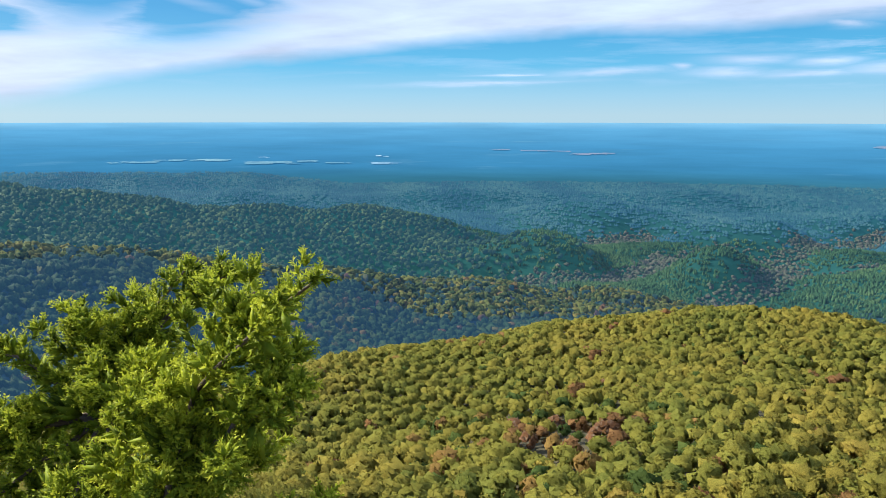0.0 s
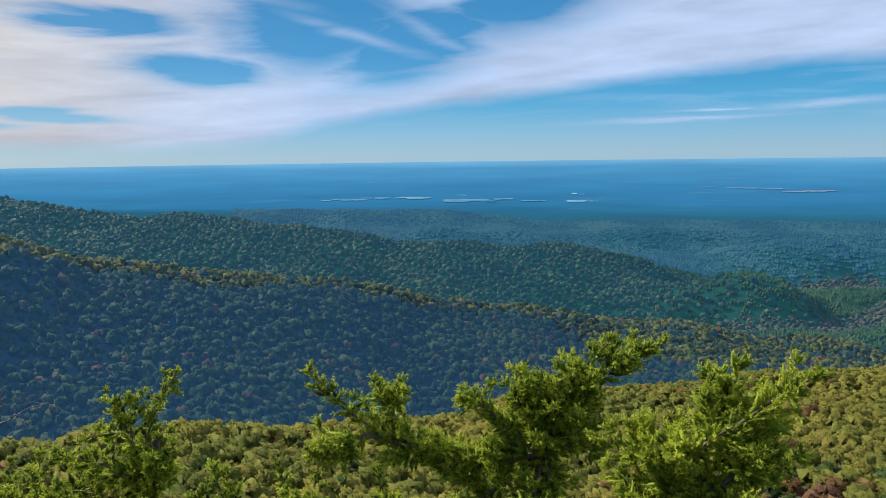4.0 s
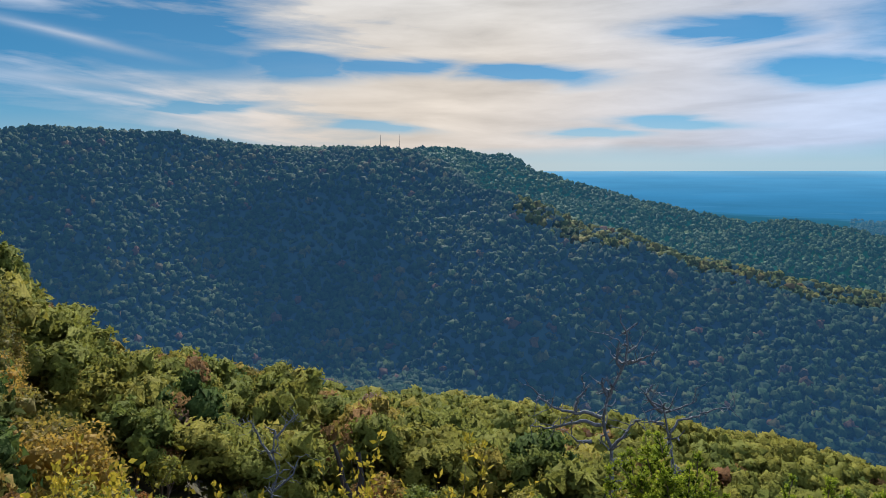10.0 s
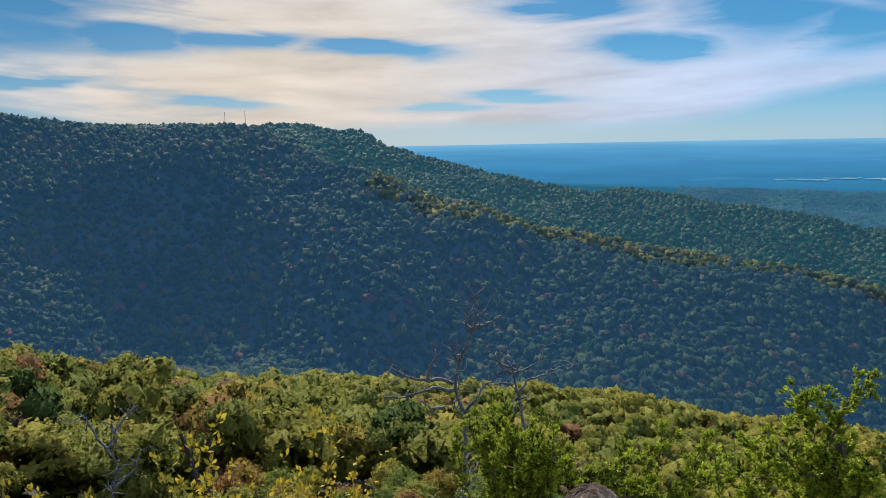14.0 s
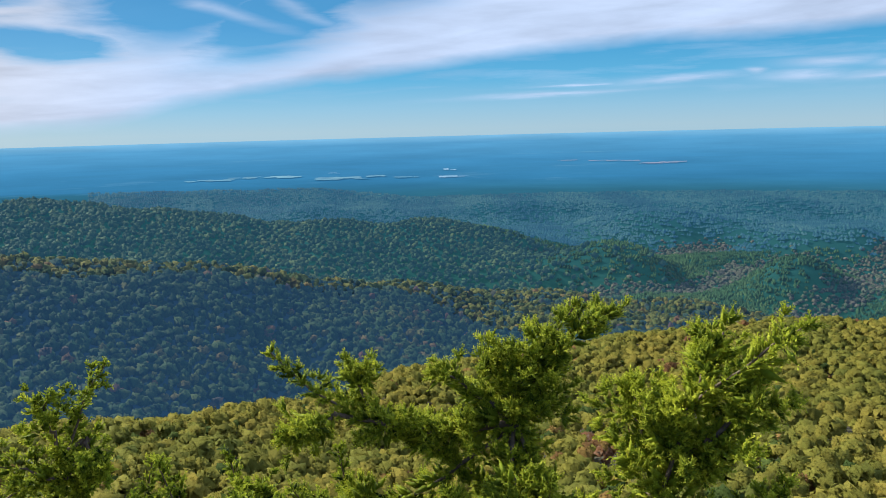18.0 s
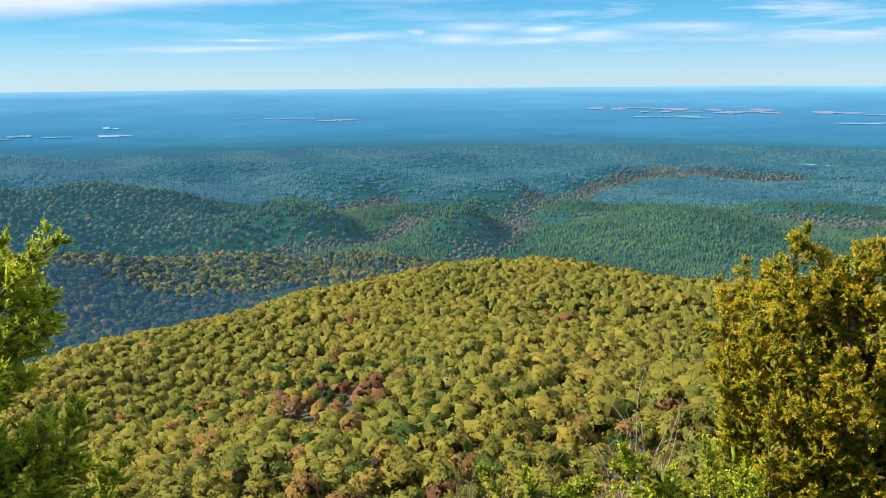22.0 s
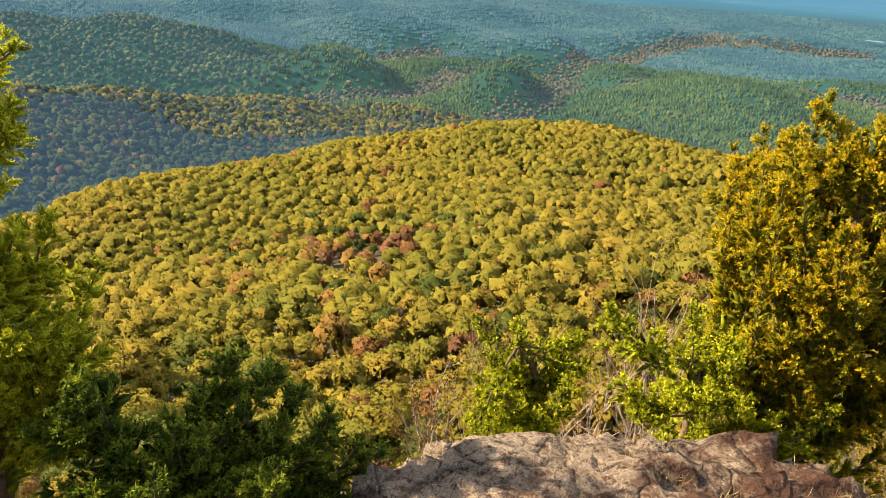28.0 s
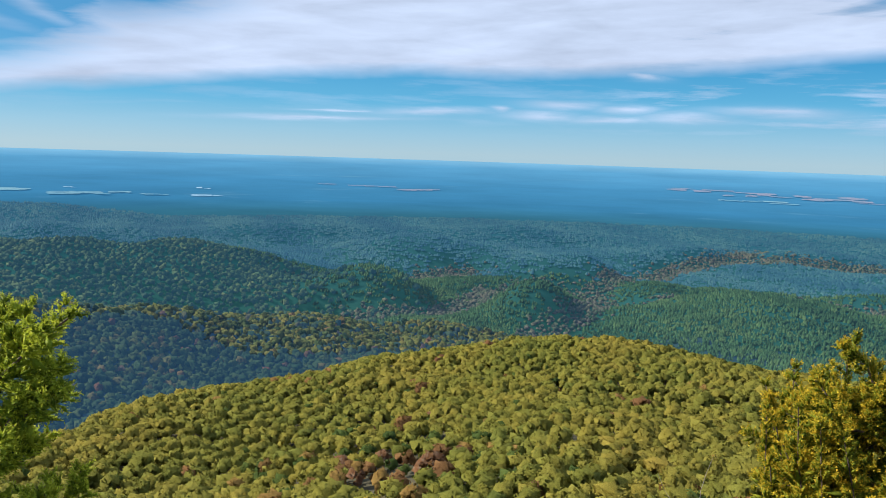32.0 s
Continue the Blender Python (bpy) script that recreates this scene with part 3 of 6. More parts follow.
SPUR = [(64.5, 960), (61, 880), (57, 780), (53, 690)]
HILLS = [(-7, 1560, 60, 110, 4.6), (-20.5, 1480, 58, 100, 3.0), (-36, 1560, 44, 200, 8.0), (-12, 2150, 60, 170, 9.0), (-31, 2380, 46, 130, 5.0), (-48, 2050, 40, 240, 8.0), (-38, 2480, 40, 120, 5.0),
         (3, 1950, 50, 150, 6.0), (15, 2450, 60, 160, 7.0), (-23, 1980, 40, 110, 4.0), (-60, 1800, 44, 280, 8.0), (-2, 2550, 46, 140, 8.0), (-18, 2620, 40, 120, 6.0), (82, 930, 24, 140, 3.0), (70, 820, -22, 140, 4.0), (46, 640, -14, 120, 3.0), (22, 780, 12, 90, 3.0)]
LX, LY, LZ = land()


def height(x, y):
    """The ground's height at points (arrays)."""
    r = np.hypot(x, y)
    a = np.degrees(np.arctan2(-x, y))
    i = np.clip(np.interp(a, BEARINGS, np.arange(len(BEARINGS))), 0, len(BEARINGS) - 1.001)
    j = np.clip(np.interp(r, RADII, np.arange(len(RADII))), 0, len(RADII) - 1.001)
    i0, j0 = i.astype(int), j.astype(int)
    fi, fj = i - i0, j - j0
    return (LZ[i0, j0] * (1 - fi) * (1 - fj) + LZ[i0 + 1, j0] * fi * (1 - fj) + LZ[i0, j0 + 1] * (1 - fi) * fj + LZ[i0 + 1, j0 + 1] * fi * fj)


def mesh_from(name, verts, faces, smooth=True, attrs=()):
    """A mesh from arrays; faces all with the same number of corners."""
    verts, faces = np.asarray(verts, np.float32), np.asarray(faces, np.int32)
    me = bpy.data.meshes.new(name)
    k = faces.shape[1]
    me.vertices.add(len(verts))
    me.vertices.foreach_set("co", verts.ravel())
    me.loops.add(faces.size)
    me.loops.foreach_set("vertex_index", faces.ravel())
    me.polygons.add(len(faces))
    me.polygons.foreach_set("loop_start", np.arange(0, faces.size, k, dtype=np.int32))
    me.polygons.foreach_set("loop_total", np.full(len(faces), k, np.int32))
    if smooth:
        me.polygons.foreach_set("use_smooth", np.ones(len(faces), bool))
    for key, vals in attrs:
        at = me.attributes.new(key, "FLOAT", "POINT")
        at.data.foreach_set("value", np.asarray(vals, np.float32))
    me.update(calc_edges=True)
    return me


def polar_sheet(name, j0, j1, mat, label, category, keep=None):
    nb, nr = len(BEARINGS), j1 - j0
    v = np.stack([LX[:, j0:j1], LY[:, j0:j1], LZ[:, j0:j1]], -1).reshape(-1, 3)
    i, j = np.meshgrid(np.arange(nb - 1), np.arange(nr - 1), indexing="ij")
    a = (i * nr + j).ravel()
    f = np.stack([a, a + nr, a + nr + 1, a + 1], 1)
    f = f[:, ::-1]
    if keep is not None:
        f = f[keep(BEARINGS[i.ravel()], RADII[j0 + j.ravel()])]
    r = np.broadcast_to(RADII[j0:j1], (nb, nr)).ravel()
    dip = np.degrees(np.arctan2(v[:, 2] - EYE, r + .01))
    # far: amount of painted haze, from dip and distance
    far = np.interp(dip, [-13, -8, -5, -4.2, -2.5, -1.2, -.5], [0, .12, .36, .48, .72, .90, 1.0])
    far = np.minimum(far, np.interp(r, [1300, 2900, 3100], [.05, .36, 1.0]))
    bear = np.repeat(BEARINGS, nr)
    ob = new(name, mesh_from(name, v, f, True, [("far", far), ("bearing", bear), ("dip", dip)]))
    ob.data.materials.append(mat)
    tagged(ob, label, category, kind="structure")
    return ob


J_SPLIT = int(np.searchsorted(RADII, 1300))
polar_sheet("ground", 0, J_SPLIT + 1, mat_ground, "leaf-littered forest floor of the wooded spurs", "ground", lambda a, r: r <= curve(a, CREST1_R) + 40)
polar_sheet("ridge_ground", 0, J_SPLIT + 1, mat_ridge_floor, "floor of the woods on the ridges, coloured as shaded and hazy", "ground", lambda a, r: r > curve(a, CREST1_R) + 40)
polar_sheet("backdrop", J_SPLIT, len(RADII), mat_distance, "wooded plain reaching the horizon, coloured blue as if hazy", "plain")


# ---- woods ----
def ico(sub):
    bm = bmesh.new()
    bmesh.ops.create_icosphere(bm, subdivisions=sub, radius=1.0)
    bm.verts.ensure_lookup_table()
    v = np.array([p.co[:] for p in bm.verts])
    f = np.array([[q.index for q in p.verts] for p in bm.faces])
    bm.free()
    return v, f


def clustered_template(lobes, per, leaf, seed, spread=.62, rad=.36, low=-.2, heart=.62):
    """A shrub or crown of separate leaf clusters, each a coat of leaves over a small dark heart."""
    rng = np.random.RandomState(seed)
    c = rng.normal(size=(lobes, 3))
    c /= np.linalg.norm(c, axis=1)[:, None]
    c *= spread * rng.uniform(.55, 1.0, (lobes, 1)) ** .5
    c[:, 2] = np.where(c[:, 2] < low, -c[:, 2], c[:, 2])
    iv = np.array([(1, 0, 0), (-1, 0, 0), (0, 1, 0), (0, -1, 0), (0, 0, 1), (0, 0, -1)], float)
    fi = np.array([(0, 2, 4), (2, 1, 4), (1, 3, 4), (3, 0, 4), (2, 0, 5), (1, 2, 5), (3, 1, 5), (0, 3, 5)])
    V, F, n = [], [], 0
    for k in range(lobes):
        r = rad * rng.uniform(.7, 1.25)
        turn = np.linalg.qr(rng.normal(size=(3, 3)))[0]
        turn = turn * np.sign(np.linalg.det(turn))
        V.append(iv @ turn * r * 1.2 * heart * rng.uniform(.8, 1.2, (len(iv), 1)) + c[k])
        F.append(fi + n)
        n += len(iv)
        u = rng.normal(size=(per, 3))
        u[:, 2] += .35
        u /= np.linalg.norm(u, axis=1)[:, None]
        p = c[k] + u * r * np.array([1, 1, .8]) * rng.uniform(.62, 1.12, (per, 1))
        nr = u * .8 + rng.normal(0, .6, u.shape)
        nr /= np.linalg.norm(nr, axis=1)[:, None]
        e = np.cross(nr, rng.normal(size=u.shape))
        e /= np.linalg.norm(e, axis=1)[:, None]
        g = np.cross(nr, e)
        sz = leaf * rng.uniform(.6, 1.4, (per, 1))
        tri = np.stack([p + e * sz, p + (-.5 * e + .7 * g) * sz, p + (-.5 * e - .7 * g) * sz], 1)
        V.append(tri.reshape(-1, 3))
        F.append(n + np.arange(per * 3).reshape(-1, 3))
        n += per * 3
    return np.concatenate(V), np.concatenate(F)


def pine_template(n, seed):
    """A clump of far pines, each a steep ragged cone."""
    rng = np.random.RandomState(seed)
    vs, fs = [], []
    for k in range(n):
        a = 2 * np.pi * (k + rng.uniform(-.3, .3)) / n
        d = rng.uniform(.35, .75) if k else .08
        cx, cy, h = d * np.cos(a), d * np.sin(a), rng.uniform(.72, 1.05)
        b = len(vs)
        for j in range(5):
            q = rng.uniform(.26, .42)
            w = 2 * np.pi * j / 5 + a
            vs.append((cx + q * np.cos(w), cy + q * np.sin(w), rng.uniform(.05, .3)))
        vs.append((cx, cy, h))
        fs += [(b + j, b + (j + 1) % 5, b + 5) for j in range(5)]
    return np.array(vs), np.array(fs)


def plant(name, places, size, tall, tint, templates, mat, label, category="woods", kind="stuff", rounded=True):
    """Many crowns joined into one mesh. places: n x 3 (the crown's foot), size: radius, tall: height."""
    rng = np.random.RandomState(len(places))
    pick = rng.randint(0, len(templates), len(places))
    V, F, A, N, base = [], [], [], [], 0
    for k, (tv, tf) in enumerate(templates):
        nv = tv + np.array([0, 0, .35])
        nv = nv / (np.linalg.norm(nv, axis=1)[:, None] + 1e-9) + rng.normal(0, .20, tv.shape)
        m = np.where(pick == k)[0]
        if not len(m):
            continue
        a = rng.uniform(0, 2 * np.pi, len(m))
        c, s = np.cos(a)[:, None], np.sin(a)[:, None]
        sx = (size[m] * rng.uniform(.85, 1.15, len(m)))[:, None]
        sy = (size[m] * rng.uniform(.85, 1.15, len(m)))[:, None]
        x = (tv[:, 0] * c - tv[:, 1] * s) * sx
        y = (tv[:, 0] * s + tv[:, 1] * c) * sy
        z = tv[:, 2][None] * tall[m][:, None]
        v = np.stack([x, y, z], -1) + places[m][:, None, :]
        n = len(tv)
        V.append(v.reshape(-1, 3))
        F.append((tf[None] + (np.arange(len(m)) * n)[:, None, None]).reshape(-1, 3) + base)
        A.append(np.repeat(tint[m], n))
        if rounded:
            N.append(np.stack([nv[:, 0] * c - nv[:, 1] * s, nv[:, 0] * s + nv[:, 1] * c, np.broadcast_to(nv[:, 2], (len(m), n))], -1).reshape(-1, 3))
        base += len(m) * n
    V, F, A = np.concatenate(V), np.concatenate(F), np.concatenate(A)
    ob = new(name, mesh_from(name, V, F, True, [("tint", A)]))
    ob.data.materials.append(mat)
    if rounded:
        # each crown is lit as one rounded mass of leaves
        N = np.concatenate(N)
        ob.data.normals_split_custom_set_from_vertices((N / np.linalg.norm(N, axis=1)[:, None]).astype(np.float32))
    tagged(ob, label, category, kind=kind)
    return ob


def scatter(az0, az1, r0, r1, gap, seed):
    """Evenly strewn points of a ring's sector, about gap apart: x, y, r, bearing."""
    rng = np.random.RandomState(seed)
    k = int(2 * r1 / gap) + 2
    gx, gy = np.meshgrid(np.arange(-k, k) * gap, np.arange(-k, k) * gap * .87)
    gx = gx + (np.arange(-k, k) % 2)[:, None] * gap * .5
    gx, gy = gx.ravel(), gy.ravel()
    gx = gx + rng.uniform(-.38, .38, len(gx)) * gap
    gy = gy + rng.uniform(-.38, .38, len(gy)) * gap
    r, a = np.hypot(gx, gy), np.degrees(np.arctan2(-gx, gy))
    m = (r > r0) & (r < r1) & (a > az0) & (a < az1)
    return gx[m], gy[m], r[m], a[m]


def hue(x, y, seed, rng):
    return np.clip(.45 + .10 * wave(x, y, seed, 3, 160) + rng.normal(0, .045, len(x)), 0, .66)


def build_woods():
    rng = np.random.RandomState(5)
    hh = [clustered_template(24, 50, .062, 60 + s, .72, .29, heart=.66) for s in range(5)]
    hi = [clustered_template(17, 30, .076, s, .70, .33, heart=.70) for s in range(5)]
    md = [clustered_template(8, 15, .105, 10 + s, .64, .42, heart=.78) for s in range(7)]
    lo = [clustered_template(5, 3, .14, 20 + s, .54, .50, heart=.88) for s in range(6)]
    bk = [clustered_template(2, 5, .26, 40 + s, .42, .62, heart=.85) for s in range(5)]
    # the near spur
    x, y, r, a = [np.concatenate(q) for q in zip(scatter(-92, 100, 84, 860, 8.0, 1), scatter(58, 93, 84, 240, 8.4, 31))]
    m = r < curve(a, CREST1_R) + 70
    x, y, r, a = x[m], y[m], r[m], a[m]
    t = hue(x, y, 8, rng) - .10 * smoothstep((a - 30) / 30)
    odd = rng.rand(len(x))
    t = np.where(odd > .988, rng.uniform(.80, .95, len(x)), t)
    t = np.where(odd < .035, rng.uniform(.05, .2, len(x)), t)
    low = smoothstep((330 - r) / 200) * .03                     # more rust low on the slope
    t = np.clip(t + low * (a < 30), 0, .97)
    gully = np.exp(-((a + 9) / 7.0) ** 2) * np.exp(-((r - 330) / 90) ** 2)
    t = np.where(rng.rand(len(x)) < gully * .5, rng.choice([.04, .08, .14, .80, .90, .97], len(x)), t)
    low = rng.rand(len(x))
    mixed = np.where(low < .08, rng.uniform(.04, .18, len(x)), np.where(low < .55, rng.uniform(.24, .45, len(x)), np.where(low < .88, rng.uniform(.45, .7, len(x)), rng.uniform(.78, 1.0, len(x)))))
    t = np.where(rng.rand(len(x)) < .5 * smoothstep((290 - r) / 90), mixed, t)      # a more motley wood low on the slope
    right = smoothstep((-a - 50) / 12)
    t = np.where(rng.rand(len(x)) < right * .4, rng.uniform(.70, .9, len(x)), t)
    size = rng.uniform(4.2, 7.6, len(x)) * np.where(odd < .035, .7, 1)
    tall = size * rng.uniform(.8, 1.2, len(x))
    pocket = np.maximum(gully, np.exp(-((a + 24) / 5.0) ** 2) * np.exp(-((r - 360) / 60) ** 2))
    thin = ((r > 215) | (a > 58) | (rng.rand(len(x)) < .74)) & (rng.rand(len(x)) > pocket * .6) & (a < 93)
    x, y, r, a, t, size, tall, odd = x[thin], y[thin], r[thin], a[thin], t[thin], size[thin], tall[thin], odd[thin]
    z = height(x, y) + 5.0 + rng.uniform(-1.8, 1.8, len(x)) * np.where(r < 215, 1.5, 1)
    p = np.stack([x, y, z], 1)
    near, close = (r < 215) & (r >= 132), r < 132
    plant("upper_slope_woods", p[close], size[close], tall[close], t[close], hh, mat_wood_near, "yellow-green autumn oaks close below the brink")
    near_or = near | close
    plant("slope_woods", p[near], size[near], tall[near], t[near], hi, mat_wood_near, "yellow-green autumn oak woods on the steep slope below")
    plant("spur_woods", p[~near_or], size[~near_or], tall[~near_or], t[~near_or], md, mat_wood_near, "sunlit yellow-green autumn woods covering a rounded spur")
    # the ridge and plateau face, coloured as shaded
    x, y, r, a = scatter(-27, 112, 230, 1280, 9.0, 2)
    m = (r > curve(a, CREST1_R) + 70) & (r < curve(a, CREST2_R) + 60) & (r > 300 + 250 * (a > 85))
    x, y, r, a = x[m], y[m], r[m], a[m]
    t = np.clip(rng.normal(.36, .17, len(x)) + .14 * wave(x, y, 9, 3, 200), 0, .75)
    t = np.where(rng.rand(len(x)) > .972, rng.uniform(.8, 1, len(x)), t)
    size = rng.uniform(4.2, 8.8, len(x))
    p = np.stack([x, y, height(x, y) + 4.5 + rng.uniform(-1.2, 1.6, len(x))], 1)
    tall = size * rng.uniform(.8, 1.3, len(x))
    # band along the crest that gets the brighter, sunlit-looking colours
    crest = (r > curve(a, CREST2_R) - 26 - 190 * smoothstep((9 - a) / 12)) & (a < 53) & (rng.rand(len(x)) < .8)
    plant("ridge_woods", p[~crest], size[~crest], tall[~crest], t[~crest], lo, mat_ridge_hazed, "blue-green woods on the facing ridge, coloured as shaded and hazy")
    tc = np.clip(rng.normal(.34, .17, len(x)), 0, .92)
    plant("crest_woods", p[crest], size[crest], tall[crest], tc[crest], lo, mat_crest_sunlit_tone, "green and russet trees along the ridge crest, coloured as sunlit")
    # the ridge behind
    x, y, r, a = scatter(-12, 80, 900, 2200, 16.0, 3)
    m = (r > curve(a, CREST2_R) + 60) & (r < curve(a, CREST3_R) * 1.06) & (rng.rand(len(x)) < smoothstep((a + 12) / 14) + .05)
    x, y, r, a = x[m], y[m], r[m], a[m]
    t = np.clip(rng.normal(.40, .11, len(x)) + .15 * wave(x, y, 19, 3, 300), 0, .64)
    size = rng.uniform(6.5, 10.5, len(x))
    p = np.stack([x, y, height(x, y) + 3 + rng.uniform(-1, 2, len(x))], 1)
    plant("back_ridge_woods", p, size, size * .9, t, bk, mat_wood_back, "green woods on the farther ridge, tinted as if hazy")
    # pines of the lowland, with leafless brown woods along the streams
    tp = [pine_template(4, s) for s in range(5)]
    for n, (r0, r1, gap, hh) in enumerate(((900, 1900, 11.0, 8.8), (1900, 2960, 17, 8.3))):
        x, y, r, a = scatter(-95, 30, r0, r1, gap, 4 + n)
        lim = np.where(a > -25, curve(a, CREST2_R) + 50, np.maximum(curve(a, CREST1_R) * 1.3, 880))
        keep = rng.rand(len(x)) < np.where(a > -12, 1 - smoothstep((a + 12) / 14) * (r < curve(a, CREST3_R) * 1.05), 1.0)
        m = (r > lim) & keep
        x, y, r, a = x[m], y[m], r[m], a[m]
        zz = height(x, y)
        # broad light and dark tint patches stand in for shading on the hills
        t = np.clip(rng.normal(.35, .16, len(x)) + .42 * wave(x, y, 14, 4, 420), 0, .68)
        stream = np.zeros(len(x))
        for line in STREAMS:
            stream = np.maximum(stream, np.exp(-(near_line(x, y, line) / (26 + .012 * r)) ** 2))
        dry = rng.rand(len(x)) > stream * 1.1
        x, y, r, a, zz, t = x[dry], y[dry], r[dry], a[dry], zz[dry], t[dry]
        h = rng.uniform(.7, 1.25, len(x)) * hh
        p = np.stack([x, y, zz - 2], 1)
        wide = .95 if n == 0 else 1.5
        plant("pine_woods", p, h * wide, h, t, tp, (mat_pines, mat_pines_far)[n], "dark green pine plantation on low hills, tinted blue for haze", rounded=False)

    x, y, r, a = scatter(-70, 8, 1280, 2700, 9.5, 17)
    d = np.full(len(x), 1e9)
    for line in STREAMS:
        d = np.minimum(d, near_line(x, y, line))
    m = (rng.rand(len(x)) < np.exp(-(d / (13 + .009 * r)) ** 2) * 2.2) & (r > np.where(a > -25, curve(a, CREST2_R) + 40, 0))
    x, y, r, a = x[m], y[m], r[m], a[m]
    size = rng.uniform(4.0, 8.0, len(x))
    p = np.stack([x, y, height(x, y) + 1.5], 1)
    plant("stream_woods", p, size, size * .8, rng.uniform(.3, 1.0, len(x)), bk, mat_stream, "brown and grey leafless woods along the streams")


build_woods()


# ---- plants near the ledge ----
def part(name, me, mat, parent, label=""):
    ob = new(name, me)
    ob.data.materials.append(mat)
    ob.parent = parent
    if label:
        tagged(ob, label)
    return ob


def thing(name, at, label, category, group=""):
    e = new(name)
    e.location = at
    e.empty_display_size = .1
    tagged(e, label, category, group)
    return e


def tube(points, r0, r1, sides=6):
    """A tapering, bending limb along points: verts, faces (quads)."""
    P = np.asarray(points, float)
    n = len(P)
    T = np.gradient(P, axis=0)
    T /= np.linalg.norm(T, axis=1)[:, None] + 1e-9
    ref = np.array([.31, .22, .93]) if abs(T[0][2]) < .8 else np.array([.93, .3, .1])
    U = np.cross(T, ref)
    U /= np.linalg.norm(U, axis=1)[:, None] + 1e-9
    W = np.cross(T, U)
    rad = np.linspace(r0, r1, n)
    ang = np.arange(sides) * 2 * np.pi / sides
    V = (P[:, None] + rad[:, None, None] * (np.cos(ang)[None, :, None] * U[:, None] + np.sin(ang)[None, :, None] * W[:, None])).reshape(-1, 3)
    i, k = np.meshgrid(np.arange(n - 1), np.arange(sides), indexing="ij")
    a, b = (i * sides + k).ravel(), (i * sides + (k + 1) % sides).ravel()
    return V, np.stack([a, b, b + sides, a + sides], 1)


def tubes_mesh(name, lims, sides=5):
    V, F, b = [], [], 0
    for pts, r0, r1 in lims:
        v, f = tube(pts, r0, r1, sides)
        V.append(v), F.append(f + b)
        b += len(v)
    return mesh_from(name, np.concatenate(V), np.concatenate(F))


def bend(p0, p1, sag, rng, n=9, rough=.03):
    """A limb's line from p0 to p1 that sags (or rises) and wavers."""
    p0, p1 = np.array(p0, float), np.array(p1, float)
    t = np.linspace(0, 1, n)[:, None]
    L = np.linalg.norm(p1 - p0)
    w = np.cumsum(rng.normal(0, rough * L / 3, (n, 3)), 0)
    w = w - w[0] - t * (w[-1] - w[0])
    return p0 + (p1 - p0) * t + np.array([0, 0, -sag * L]) * 4 * (t - t * t) + w


def spindles(P, D, L, R, tint):
    """Short pointed twiglets, each a folded blade. Returns verts, faces, tint."""
    n = len(P)
    D = D / (np.linalg.norm(D, axis=1)[:, None] + 1e-9)
    ref = np.random.RandomState(n).normal(size=(n, 3))
    U = np.cross(D, ref)
    U /= np.linalg.norm(U, axis=1)[:, None] + 1e-9
    W = np.cross(D, U)
    M = P + D * (L * .5)[:, None]
    V = np.stack([P, M + (U + W * .5) * R[:, None], P + D * L[:, None], M + (-U + W * .5) * R[:, None]], 1).reshape(-1, 3)
    tri = np.array([(0, 1, 2), (0, 2, 3)])
    F = (tri[None] + (np.arange(n) * 4)[:, None, None]).reshape(-1, 3)
    return V, F, np.repeat(tint, 4)


def resample(pts, n):
    pts = np.asarray(pts, float)
    cum = np.concatenate([[0], np.cumsum(np.linalg.norm(np.diff(pts, axis=0), axis=1))])
    u = np.linspace(0, cum[-1], n)
    return np.stack([np.interp(u, cum, pts[:, k]) for k in range(3)], 1), cum[-1]


